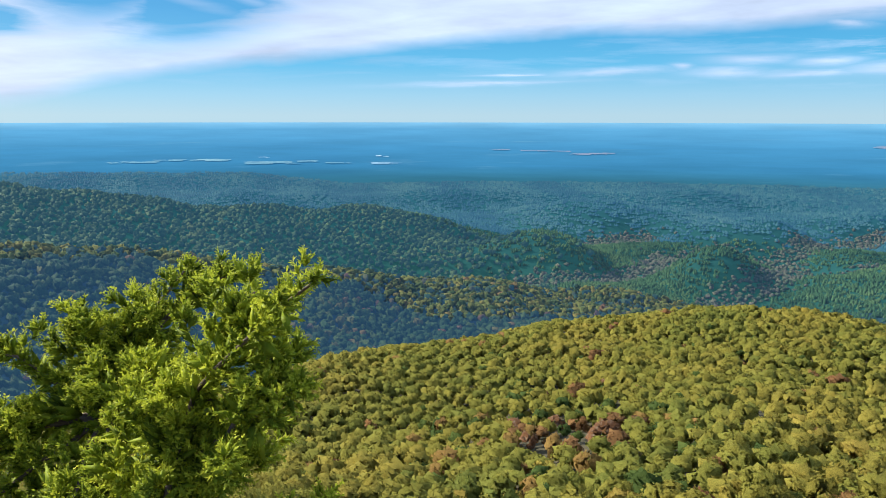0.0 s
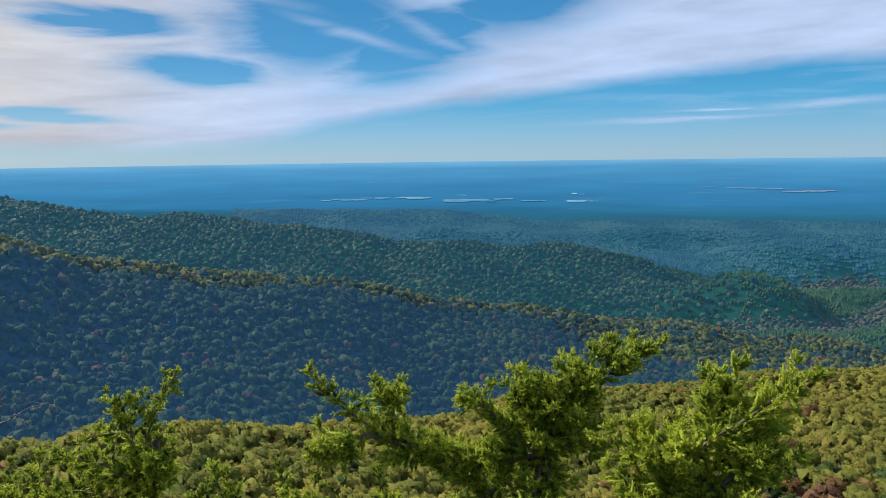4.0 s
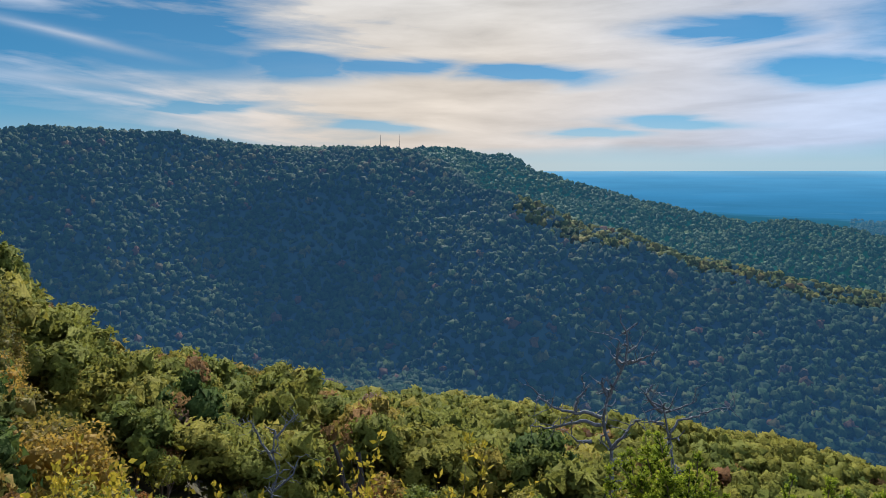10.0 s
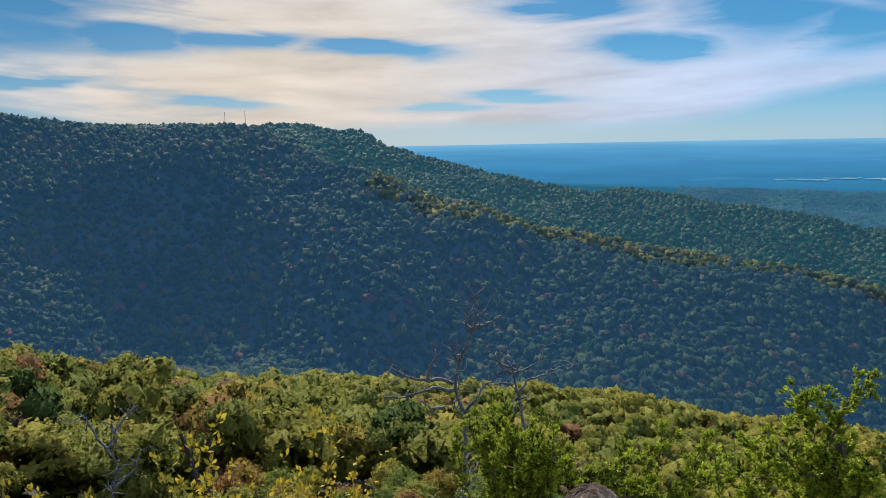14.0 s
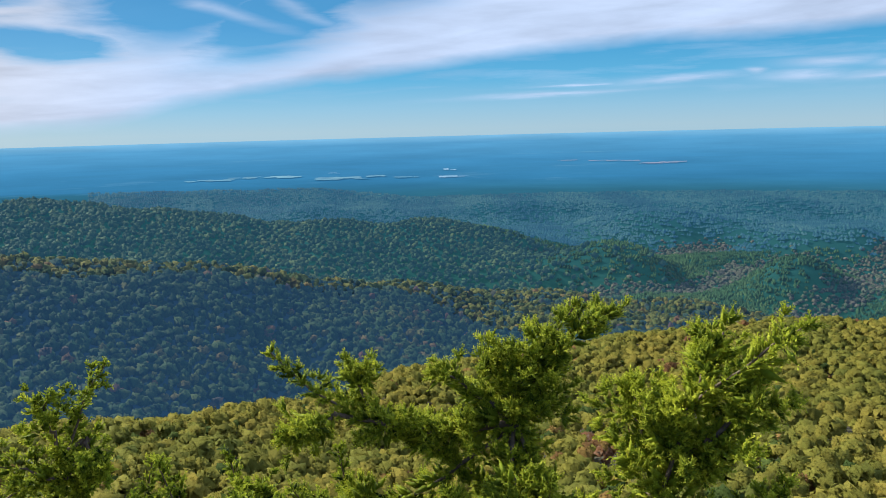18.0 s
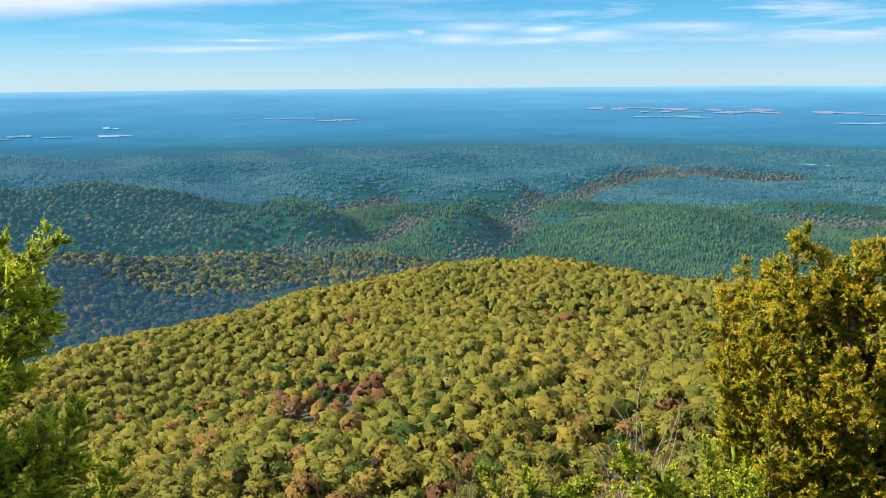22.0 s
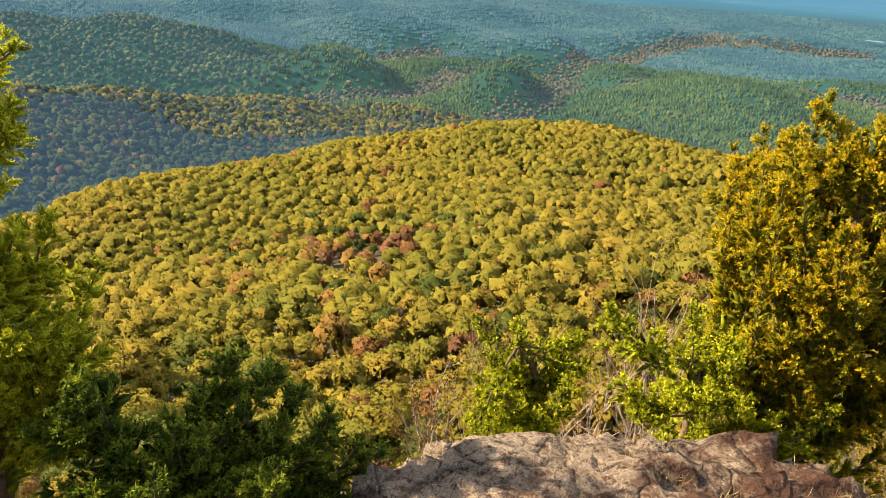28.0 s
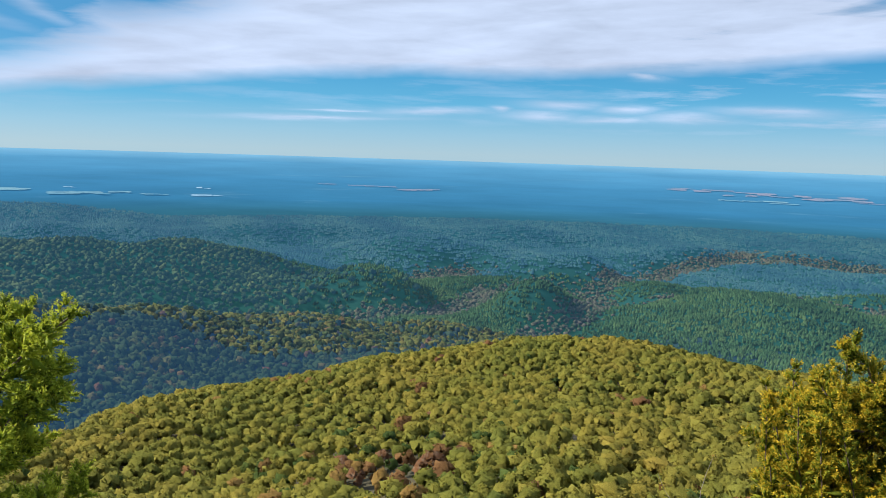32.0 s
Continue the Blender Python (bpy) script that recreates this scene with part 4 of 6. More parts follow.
def boughs(limbs, rng, gap, stub, thick, tone, leaves):
    """Juniper boughs: along each limb short plumes, each a slender heart, darkened as if shaded, with many thin pointed
    twiglets.
    limbs: (line, radius). Returns the verts, faces and tints of one foliage mesh."""
    V, F, T, nv = [], [], [], 0
    for line, rmax in limbs:
        P, length = resample(line, 24)
        ax = np.gradient(P, axis=0)
        ax /= np.linalg.norm(ax, axis=1)[:, None] + 1e-9
        s = np.linspace(0, 1, 24)
        ph = rng.uniform(0, 6.28, 3)
        lump = 1 + .40 * np.sin(s * length * 26 + ph[0]) + .3 * np.sin(s * length * 57 + ph[1])
        prof = rmax * np.clip(s / .12, .35, 1) ** .5 * np.clip(1.05 - s, 0, 1) ** .6 * lump + .006
        n = max(6, int(length / gap))
        u = rng.rand(n) ** .85
        u[:3] = 1.0
        i = u * 22.999
        i0 = i.astype(int)
        fr = (i - i0)[:, None]
        c = P[i0] * (1 - fr) + P[i0 + 1] * fr
        a = ax[i0]
        r = prof[i0] * (1 - fr[:, 0]) + prof[i0 + 1] * fr[:, 0]
        out = rng.normal(size=(n, 3))
        out -= a * np.sum(out * a, 1)[:, None]
        out /= np.linalg.norm(out, axis=1)[:, None] + 1e-9
        d = out * rng.uniform(.5, 1.1, (n, 1)) + a * .75 + np.array([0, 0, .22]) + rng.normal(0, .18, (n, 3))
        d /= np.linalg.norm(d, axis=1)[:, None]
        ln = r * rng.uniform(.8, 1.5, n) + .026
        c = c + out * (r * .15)[:, None]
        # lighter tufts and duller ones, in patches along the limb
        tt = tone + .13 * np.sin(u * length * 21 + ph[2]) + rng.normal(0, .10, n)
        # hearts: a slender double cone under each plume
        ref = np.cross(d, rng.normal(size=(n, 3)))
        ref /= np.linalg.norm(ref, axis=1)[:, None] + 1e-9
        sec = np.cross(d, ref)
        m, w = c + d * (ln * .38)[:, None], (ln * .15)[:, None]
        hv = np.stack([c, m + ref * w, m - ref * w * .5 + sec * w * .87, m - ref * w * .5 - sec * w * .87, c + d * (ln * .9)[:, None]], 1).reshape(-1, 3)
        tri = np.array([(0, 2, 1), (0, 3, 2), (0, 1, 3), (4, 1, 2), (4, 2, 3), (4, 3, 1)])
        V.append(hv), F.append((tri[None] + (np.arange(n) * 5)[:, None, None]).reshape(-1, 3) + nv)
        # hearts tinted darker to imitate shade inside the foliage
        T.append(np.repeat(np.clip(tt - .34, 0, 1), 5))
        nv += len(hv)
        # twiglets leaning forward off the heart
        k = leaves
        w = np.tile(np.linspace(.04, .96, k), n)
        lk, dk = np.repeat(ln, k), np.repeat(d, k, 0)
        rad = rng.normal(size=(n * k, 3))
        rad -= dk * np.sum(rad * dk, 1)[:, None]
        rad /= np.linalg.norm(rad, axis=1)[:, None] + 1e-9
        c5 = np.repeat(c, k, 0) + dk * (lk * w)[:, None] + rad * (lk * .07 * (1 - w))[:, None]
        d5 = dk * .75 + rad * rng.uniform(.6, 1.3, (n * k, 1)) + rng.normal(0, .15, (n * k, 3))
        L = np.minimum(stub * rng.uniform(.7, 1.5, n * k), lk * .55) * (1.15 - .45 * w)
        # inner twiglets darkened as if shaded; tips lighter, like fresh growth
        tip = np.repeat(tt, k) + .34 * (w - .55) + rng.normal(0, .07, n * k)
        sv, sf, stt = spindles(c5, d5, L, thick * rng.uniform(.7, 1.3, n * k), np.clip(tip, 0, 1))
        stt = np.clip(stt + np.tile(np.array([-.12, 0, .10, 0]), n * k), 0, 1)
        V.append(sv), F.append(sf + nv), T.append(stt)
        nv += len(sv)
    return np.concatenate(V), np.concatenate(F), np.concatenate(T)


def cedar(base, trunk_top, lines, tips, seed, label, mat, tone=.5, gap=.0078, stub=.0150, thick=.0026, rad=.066, sides=11, leaves=17):
    """A juniper: trunk, limbs along the given lines and towards the tips, side boughs, dense foliage."""
    rng = np.random.RandomState(seed)
    base, top = np.array(base, float), np.array(trunk_top, float)
    base[2] = float(height(base[:1], base[1:2])[0]) - .1
    root = thing("juniper", base, label, "juniper", "junipers on the ledge")
    tr = bend(base, top, 0.0, rng, 10, .05)
    full, wood = [], []
    for ln in lines:
        P, length = resample(ln, 10)
        P[1:-1] += rng.normal(0, .012, (8, 3))
        P[:, 2] -= .04
        full.append((P, rad * rng.uniform(.55, .8)))
        k = int(np.argmin(np.linalg.norm(tr - P[0], axis=1)))
        link_ = bend(tr[k], P[0], .05, rng, 4, .03)
        full.append((link_, rad * .8))
        wood.append((np.concatenate([link_[:-1], P]), .020, .003))
    for tip in tips:
        tip = np.array(tip, float)
        k = 5 + rng.randint(5)
        P = bend(tr[k], tip, .14, rng, 10, .06)
        full.append((P[2:], rad * rng.uniform(.7, 1.1)))
        wood.append((P, .016, .003))
    full.append((tr[4:], rad * 1.1))
    side = []
    for P, r in full:
        for _ in range(sides):
            j = rng.randint(1, len(P) - 1)
            d = P[j + 1] - P[j - 1]
            d /= np.linalg.norm(d) + 1e-9
            d = d * .8 + rng.normal(0, .75, 3) * np.array([1, 1, .45]) + np.array([0, 0, .12])
            d /= np.linalg.norm(d)
            ln = rng.uniform(.08, .24) * (1.3 - 1.1 * j / len(P))
            side.append((bend(P[j], P[j] + d * ln, .08, rng, 5, .05), r * rng.uniform(.55, .85)))
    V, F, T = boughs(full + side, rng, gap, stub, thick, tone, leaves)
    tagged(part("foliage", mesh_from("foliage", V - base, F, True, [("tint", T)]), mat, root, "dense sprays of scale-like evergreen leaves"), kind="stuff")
    part("trunk", tubes_mesh("trunk", [(tr - base, .05, .022)], 8), mat_bark, root, "grey-brown shreddy bark")
    for p, r0, r1 in wood:
        part("limb", tubes_mesh("limb", [(p - base, r0 * .6, r1)], 5), mat_bark, root)
    return root


def around(c, spread, n, rng):
    return [tuple(np.array(c) + rng.uniform(-1, 1, 3) * np.array(spread)) for _ in range(n)]


RNG = np.random.RandomState(77)
# the big juniper before the ledge: its sunlit leader and its taller back stem
cedar((.05, 2.75, -2.6), (.08, 2.72, .45),
      [[(.08, 2.66, .25), (.11, 2.64, .60), (.19, 2.66, .80), (.32, 2.61, .93), (.45, 2.57, 1.03)], [(.19, 2.67, .64), (.29, 2.65, .72), (.39, 2.62, .79)],
       [(.10, 2.73, .52), (.04, 2.77, .68), (.01, 2.83, .76)], [(.15, 2.69, .70), (.23, 2.73, .84), (.28, 2.76, .96)]],
      [(.23, 2.61, .44), (.37, 2.54, .48), (.44, 2.65, .50), (.05, 2.55, .36), (-.12, 2.75, .38), (.30, 2.5, .22), (.0, 2.45, .12), (.45, 2.45, .2), (.55, 2.7, .3)]
      + around((.15, 2.55, -.1), (.45, .25, .25), 8, RNG), 21, "tall green juniper with a sunlit ragged leader", mat_cedar, tone=.80, gap=.0092, stub=.0122, thick=.0021, leaves=22, sides=17)
cedar((-.38, 3.35, -2.6), (-.34, 3.34, .40),
      [[(-.33, 3.25, .15), (-.33, 3.35, .45), (-.25, 3.4, .65), (-.16, 3.44, .80), (-.10, 3.46, .88)], [(-.23, 3.39, .66), (-.05, 3.41, .81), (.05, 3.43, .86)],
       [(-.33, 3.34, .40), (-.49, 3.34, .55), (-.65, 3.31, .66)], [(-.32, 3.37, .48), (-.37, 3.4, .63), (-.39, 3.41, .71)],
       [(-.40, 3.33, .14), (-.65, 3.32, .34), (-.87, 3.27, .46), (-1.11, 3.23, .57), (-1.27, 3.24, .75)], [(-.83, 3.28, .44), (-.92, 3.28, .57), (-.96, 3.28, .68)],
       [(-1.03, 3.21, .52), (-1.11, 3.15, .50), (-1.21, 3.13, .47)]],
      [(-.58, 2.99, .28), (-.36, 2.83, .22), (-.71, 2.99, .16), (-.91, 2.99, .10), (-.2, 3.1, .3), (-.5, 3.1, .1), (-.75, 3.2, .0)] + around((-.6, 3.05, -.1), (.6, .3, .2), 9, RNG) + around((-.85, 2.95, .12), (.7, .3, .18), 12, RNG), 22,
      "green juniper with a long upturned side branch", mat_cedar, tone=.72, gap=.0092, stub=.0132, thick=.0023, leaves=18, sides=16)
cedar((-2.4, 3.85, -2.6), (-2.42, 3.85, .1),
      [[(-2.46, 3.8, -.1), (-2.44, 3.79, .20), (-2.40, 3.82, .36), (-2.30, 3.86, .50)], [(-2.5, 3.76, .1), (-2.56, 3.76, .25), (-2.54, 3.76, .36)], [(-2.45, 3.7, .0), (-2.6, 3.6, .08), (-2.72, 3.55, .12)]],
      [(-2.05, 3.75, .02), (-2.2, 3.6, .05), (-2.75, 3.5, -.05), (-2.87, 3.45, .05), (-1.97, 3.75, -.1)] + around((-2.4, 3.6, -.35), (.6, .3, .25), 10, RNG), 23,
      "smaller green juniper with a pointed top", mat_cedar, tone=.62, gap=.0165, stub=.022, thick=.0046, leaves=12)
cedar((-4.5, 3.9, -3.4), (-4.45, 3.85, -.7), [], around((-4.5, 3.8, -.36), (.38, .35, .18), 18, RNG) + around((-3.7, 4.3, -.45), (.4, .3, .14), 10, RNG), 24, "low spreading green juniper on the slope", mat_cedar, tone=.56, gap=.0165, stub=.022, thick=.0046, leaves=12)
cedar((-1.5, 3.6, -2.6), (-1.5, 3.5, -.35), [], around((-1.6, 3.4, -.02), (.6, .4, .22), 22, RNG), 25, "low dense green juniper", mat_cedar, tone=.56, gap=.0165, stub=.022, thick=.0046, leaves=12)
cedar((.6, 2.7, -2.6), (.6, 2.5, -.35), [], [(.95, 2.5, .05), (.75, 2.3, -.02), (1.1, 2.25, -.36), (.5, 2.2, -.15), (1.2, 2.15, -.55), (.19, 3.3, -.05), (.55, 2.35, .1), (.9, 2.3, -.2), (.7, 2.15, -.4)]
      + around((1.05, 2.1, -.2), (.3, .25, .2), 14, RNG) + [(1.2, 2.2, .0), (1.12, 2.25, .06), (1.28, 2.2, -.12), (1.05, 2.3, .1)] + around((.75, 2.1, .0), (.3, .2, .2), 8, RNG)
      + around((.6, 2.3, -.45), (.5, .25, .3), 12, RNG), 26, "green juniper bough beside the ledge rock, coloured as shaded", mat_cedar_dark, tone=.66)
cedar((2.7, 4.2, -3.2), (2.6, 4.1, -1.0), [], around((2.6, 4.0, -1.1), (.48, .35, .38), 16, RNG), 27, "olive green juniper behind the rock", mat_cedar, tone=.60, gap=.0165, stub=.022, thick=.0046, leaves=12)
cedar((3.3, 3.3, -3.0), (3.3, 3.3, -.75), [], around((3.3, 3.2, -.72), (.65, .4, .36), 20, RNG), 28, "sunlit green-gold juniper beside the rock", mat_cedar, tone=.66, gap=.0165, stub=.022, thick=.0046, leaves=12)
cedar((4.0, 3.3, -2.6), (3.95, 3.2, .25),
      [[(4.0, 3.1, .3), (4.1, 3.05, .6), (4.13, 3.0, .76), (4.19, 2.97, .92)], [(3.9, 3.2, .4), (4.0, 3.14, .64)], [(3.85, 3.25, .4), (3.76, 3.39, .62)], [(3.8, 3.3, .3), (3.66, 3.50, .44)]],
      [(3.48, 3.60, .22), (3.45, 3.50, -.04), (3.56, 3.16, .24), (3.97, 2.94, .40), (4.42, 2.77, .22), (4.47, 2.53, -.05), (3.5, 3.1, -.14), (3.7, 3.0, .1), (3.5, 3.4, .3), (4.2, 2.8, .1), (3.9, 2.9, .2)]
      + [(4.06, 3.75, .52), (3.9, 3.95, .33), (3.78, 4.0, .14), (3.78, 4.0, -.2), (4.6, 3.0, .38), (4.3, 3.5, .3), (4.0, 3.8, .1), (4.8, 2.75, .15)]
      + around((4.0, 3.25, .0), (.55, .45, .35), 26, RNG) + around((4.3, 3.2, -.45), (.5, .5, .3), 12, RNG) + around((3.85, 3.9, .05), (.2, .22, .28), 10, RNG) + around((4.8, 2.72, .0), (.25, .25, .3), 9, RNG), 29,
      "golden-tipped juniper with dense drooping sprays", mat_cedar_gold, tone=.76, gap=.0105, stub=.0160, thick=.0030, rad=.074)


# ---- rocks of the ledge ----
def boulder(name, at, size, seed, mat, label, sub=5, flat=.5, ridge=.1):
    v, f = ico(sub)
    rng = np.random.RandomState(seed)
    off = rng.uniform(-50, 50, 3)
    out = []
    for p in v:
        q = Vector(p)
        n1 = noise.fractal(q * 1.3 + Vector(off), 1.0, 2.0, 5)
        n2 = noise.cell(q * 2.6 + Vector(off)) - .5
        n3 = noise.fractal(q * 9 + Vector(off), .8, 2.0, 4) if sub > 5 else 0
        n4 = noise.fractal(q * 24 + Vector(off), .8, 2.0, 3) if sub > 5 else 0
        k = 1 + .16 * n1 + (ridge * .6 if sub < 6 else .05) * n2 + .055 * n3 + .04 * n4
        c = np.sign(p) * np.abs(p) ** .75
        out.append(c * k)
    out = np.array(out) * np.array(size)
    ob = new(name, mesh_from(name, out, f, True))
    ob.data.materials.append(mat)
    ob.location = at
    tagged(ob, label, "rock")
    return ob


boulder("ledge_rock", (1.8, 1.72, -.76), (1.25, .74, .66), 8, mat_rock, "broad tan sandstone ledge crusted with pale lichen", sub=6)
boulder("ledge_rock", (-2.20, 1.56, 0.27), (.21, .18, .42), 9, mat_rock, "small rounded pinkish sandstone block", sub=5)


# ---- shrubs, snags and saplings ----
def grow(p, d, length, rad, depth, rng, out, tips, gnarl=.25, kids=3, lift=.15, shrink=.62, fan=.62):
    """Branches of branches: adds (line, r0, r1) to out and the ends of the last ones to tips."""
    p, d = np.array(p, float), np.array(d, float)
    d = d / np.linalg.norm(d)
    n = 7
    pts = [p]
    step = length / (n - 1)
    for _ in range(n - 1):
        d = d + rng.normal(0, gnarl, 3) * .6 + np.array([0, 0, lift * .25])
        d /= np.linalg.norm(d)
        pts.append(pts[-1] + d * step)
    pts = np.array(pts)
    out.append((pts, rad, rad * (.55 if depth else .3)))
    if depth == 0:
        tips.append(pts)
        return
    for _ in range(kids):
        j = rng.randint(2, n)
        dd = pts[min(j, n - 1)] - pts[j - 1]
        dd /= np.linalg.norm(dd)
        dd = dd + rng.normal(0, fan, 3) + np.array([0, 0, lift])
        grow(pts[j - 1], dd, length * shrink * rng.uniform(.7, 1.2), rad * .52, depth - 1, rng, out, tips, gnarl, kids, lift, shrink, fan)
    tips.append(pts[-3:])


def leaves_mesh(name, P, D, size, rng, tint):
    """Broad leaves, each a pointed blade folded along its midrib."""
    n = len(P)
    D = D / (np.linalg.norm(D, axis=1)[:, None] + 1e-9)
    S = np.cross(D, rng.normal(size=(n, 3)))
    S /= np.linalg.norm(S, axis=1)[:, None] + 1e-9
    N = np.cross(D, S)
    L = (size * rng.uniform(.6, 1.3, n))[:, None]
    b, t = P, P + D * L
    m = P + D * L * .5 + N * L * .10
    l, r = P + D * L * .45 + S * L * .30, P + D * L * .45 - S * L * .30
    V = np.stack([b, l, t, r, m], 1).reshape(-1, 3)
    tri = np.array([(0, 4, 1), (1, 4, 2), (2, 4, 3), (3, 4, 0)])
    F = (tri[None] + (np.arange(n) * 5)[:, None, None]).reshape(-1, 3)
    return mesh_from(name, V, F, False, [("tint", np.repeat(tint, 5))])


def leafy(name, base, label, category, seed, stems, height_, lean, rad, depth, kids, leaf_mat, leaf_n, leaf_size, bark, gnarl=.22, lift=.2, spread=.35, tone=.5, group="", fan=.62, top=None):
    """A shrub, sapling or dead tree: stems with branches, and leaves on the twigs."""
    rng = np.random.RandomState(seed)
    base = np.array(base, float)
    base[2] = float(height(base[:1], base[1:2])[0])
    root = thing(name, base, label, category, group)
    tips = []
    for k in range(stems):
        out = []
        p = np.array([rng.uniform(-1, 1) * spread, rng.uniform(-1, 1) * spread, -.15])
        d = np.array([lean[0] + rng.normal(0, .13), lean[1] + rng.normal(0, .13), 1.0])
        own = []
        grow(p, d, height_ * rng.uniform(.75, 1.1) * .55, rad * rng.uniform(.7, 1.2), depth, rng, out, own, gnarl, kids, lift, .62, fan)
        if name == "bare_shrub":
            out = [(q * np.array([.62, .62, 1]), r0, r1) for q, r0, r1 in out]
            own = [q * np.array([.62, .62, 1]) for q in own]
        if top is not None:
            up = (top - base[2]) * rng.uniform(.8, 1.0) / max(q[:, 2].max() for q in own)
            out = [(q * np.array([.8, .8, up]), r0, r1) for q, r0, r1 in out]
            own = [q * np.array([.8, .8, up]) for q in own]
        tips += own
        big, small = out[:1], out[1:]
        part("stem", tubes_mesh("stem", big, 6), bark, root)
        if small:
            ob = part("twig", tubes_mesh("twig", small, 3), bark, root)
            tagged(ob, kind="stuff")
    if leaf_n:
        pts = np.concatenate([t[-4:] for t in tips])
        dirs = np.concatenate([np.repeat((t[-1] - t[-2])[None], len(t[-4:]), 0) for t in tips])
        lift_ = (pts[:, 2] - pts[:, 2].min() + .1) ** (2.0 if name == "bare_shrub" or top is not None else .01)
        k = rng.choice(len(pts), leaf_n, p=lift_ / lift_.sum())
        P = pts[k] + rng.normal(0, leaf_size * .35, (leaf_n, 3))
        D = dirs[k] / (np.linalg.norm(dirs[k], axis=1)[:, None] + 1e-9) + rng.normal(0, .8, (leaf_n, 3))
        tint = np.clip(tone + rng.normal(0, .25, leaf_n), 0, 1)
        ob = part("foliage", leaves_mesh("foliage", P, D, leaf_size, rng, tint), leaf_mat, root)
        tagged(ob, kind="stuff")
    return root


def on_ground(az, r):
    x, y = -math.sin(radians(az)) * r, math.cos(radians(az)) * r
    return x, y, float(height(np.array([x]), np.array([y]))[0])


def snag(at, right, lines, rad, seed, name="dead_tree", label="weathered leafless dead tree with crooked branches", mat=None, category="dead tree", leaves=0, twiggy=8):
    """A dead tree: a crooked trunk and limbs along lines of (sideways, up) metres, with short gnarled twigs."""
    mat = mat or mat_bark_grey
    rng = np.random.RandomState(seed)
    at = np.array(at, float)
    foot = np.array([at[0], at[1], float(height(at[:1], at[1:2])[0]) - .1])
    root = thing(name, foot, label, category)
    rv = np.array([right[0], right[1], 0.0])
    fw = np.array([-right[1], right[0], 0.0])
    twigs = []
    for i, ln in enumerate(lines):
        q = np.array(ln, float)
        drift = np.cumsum(rng.normal(0, .05, len(q)))
        P = at + q[:, :1] * rv + (drift - drift[0])[:, None] * fw
        P[:, 2] += q[:, 1]
        if i == 0:
            P = np.concatenate([[foot + (P[0] - foot) * np.array([.5, .5, 0])], P])
        P, length = resample(P, max(8, int(len(P) * 3)))
        P[1:-1] += rng.normal(0, .010 * min(1, length), (len(P) - 2, 3))
        r0 = rad if i == 0 else rad * rng.uniform(.38, .55)
        part("trunk" if i == 0 else "limb", tubes_mesh("limb", [(P - foot, r0, r0 * (.2 if i else .22))], 6), mat, root)
        for _ in range(int(5 + length * twiggy)):
            j = rng.randint(len(P) // 3, len(P))
            d = rng.normal(0, 1, 3) + np.array([0, 0, .4])
            d /= np.linalg.norm(d)
            L = rng.uniform(.06, .32)
            T = bend(P[j], P[j] + d * L, rng.uniform(-.2, .2), rng, 6, .16)
            twigs.append((T - foot, r0 * .30, r0 * .09))
            if rng.rand() < .6:
                d2 = d + rng.normal(0, .7, 3)
                twigs.append((bend(T[3], T[3] + d2 * L * .6, .1, rng, 5, .14) - foot, r0 * .20, r0 * .08))
    tagged(part("twig", tubes_mesh("twig", twigs, 4), mat, root), kind="stuff")
    if leaves:
        pts = np.concatenate([q[-3:] for q, _, _ in twigs])
        k = rng.randint(0, len(pts), leaves)
        me = leaves_mesh("foliage", pts[k] + rng.normal(0, .012, (leaves, 3)), rng.normal(0, 1, (leaves, 3)) + np.array([0, 0, .2]), .026, rng, np.clip(rng.normal(.5, .28, leaves), 0, 1))
        tagged(part("foliage", me, mat_leaf_mixed, root), kind="stuff")
    return root


# sideways and up, in metres, of the pale stems
PALE_STEMS = [([[(0, -.2), (-.27, .45), (-.60, .74), (-.82, .92), (-.90, 1.14), (-.73, 1.44), (-.71, 1.58)], [(-.82, .86), (-1.08, .70), (-1.23, .61), (-1.34, .70)], [(-.6, .74), (-.75, 1.0), (-.78, 1.3)]], .024),
              ([[(.16, -.2), (.05, .66), (-.02, 1.03), (-.05, 1.43), (-.11, 1.69)], [(.0, .9), (.12, 1.2), (.1, 1.5)], [(.05, .5), (-.2, .9), (-.35, 1.15)]], .022),
              ([[(1.12, -.2), (.82, .59), (.53, 1.14), (.27, 1.36), (.02, 1.45)], [(.7, .8), (.75, 1.2), (.6, 1.6)]], .020),
              ([[(.9, .0), (.82, .3), (.16, .44), (-.09, .66), (-.31, .85)], [(.3, .42), (.2, .7), (.3, .95)]], .017),
              ([[(.95, -.2), (.9, .3), (.9, 1.03), (.79, 1.58), (.64, 1.95)], [(.9, .8), (1.05, 1.2), (1.0, 1.6)]], .018),
              ([[(.3, -.2), (-.49, .42), (-.79, .35), (-1.08, .26), (-1.23, .11)], [(-.6, .4), (-.75, .6), (-.72, .75)], [(-.95, .3), (-1.05, .45)]], .017),
              ([[(.35, -.2), (-.1, 1.2), (-.49, 1.69), (-.71, 1.95), (-.90, 2.08), (-.99, 2.16)], [(-.86, 2.06), (-.89, 2.17)]], .026)]


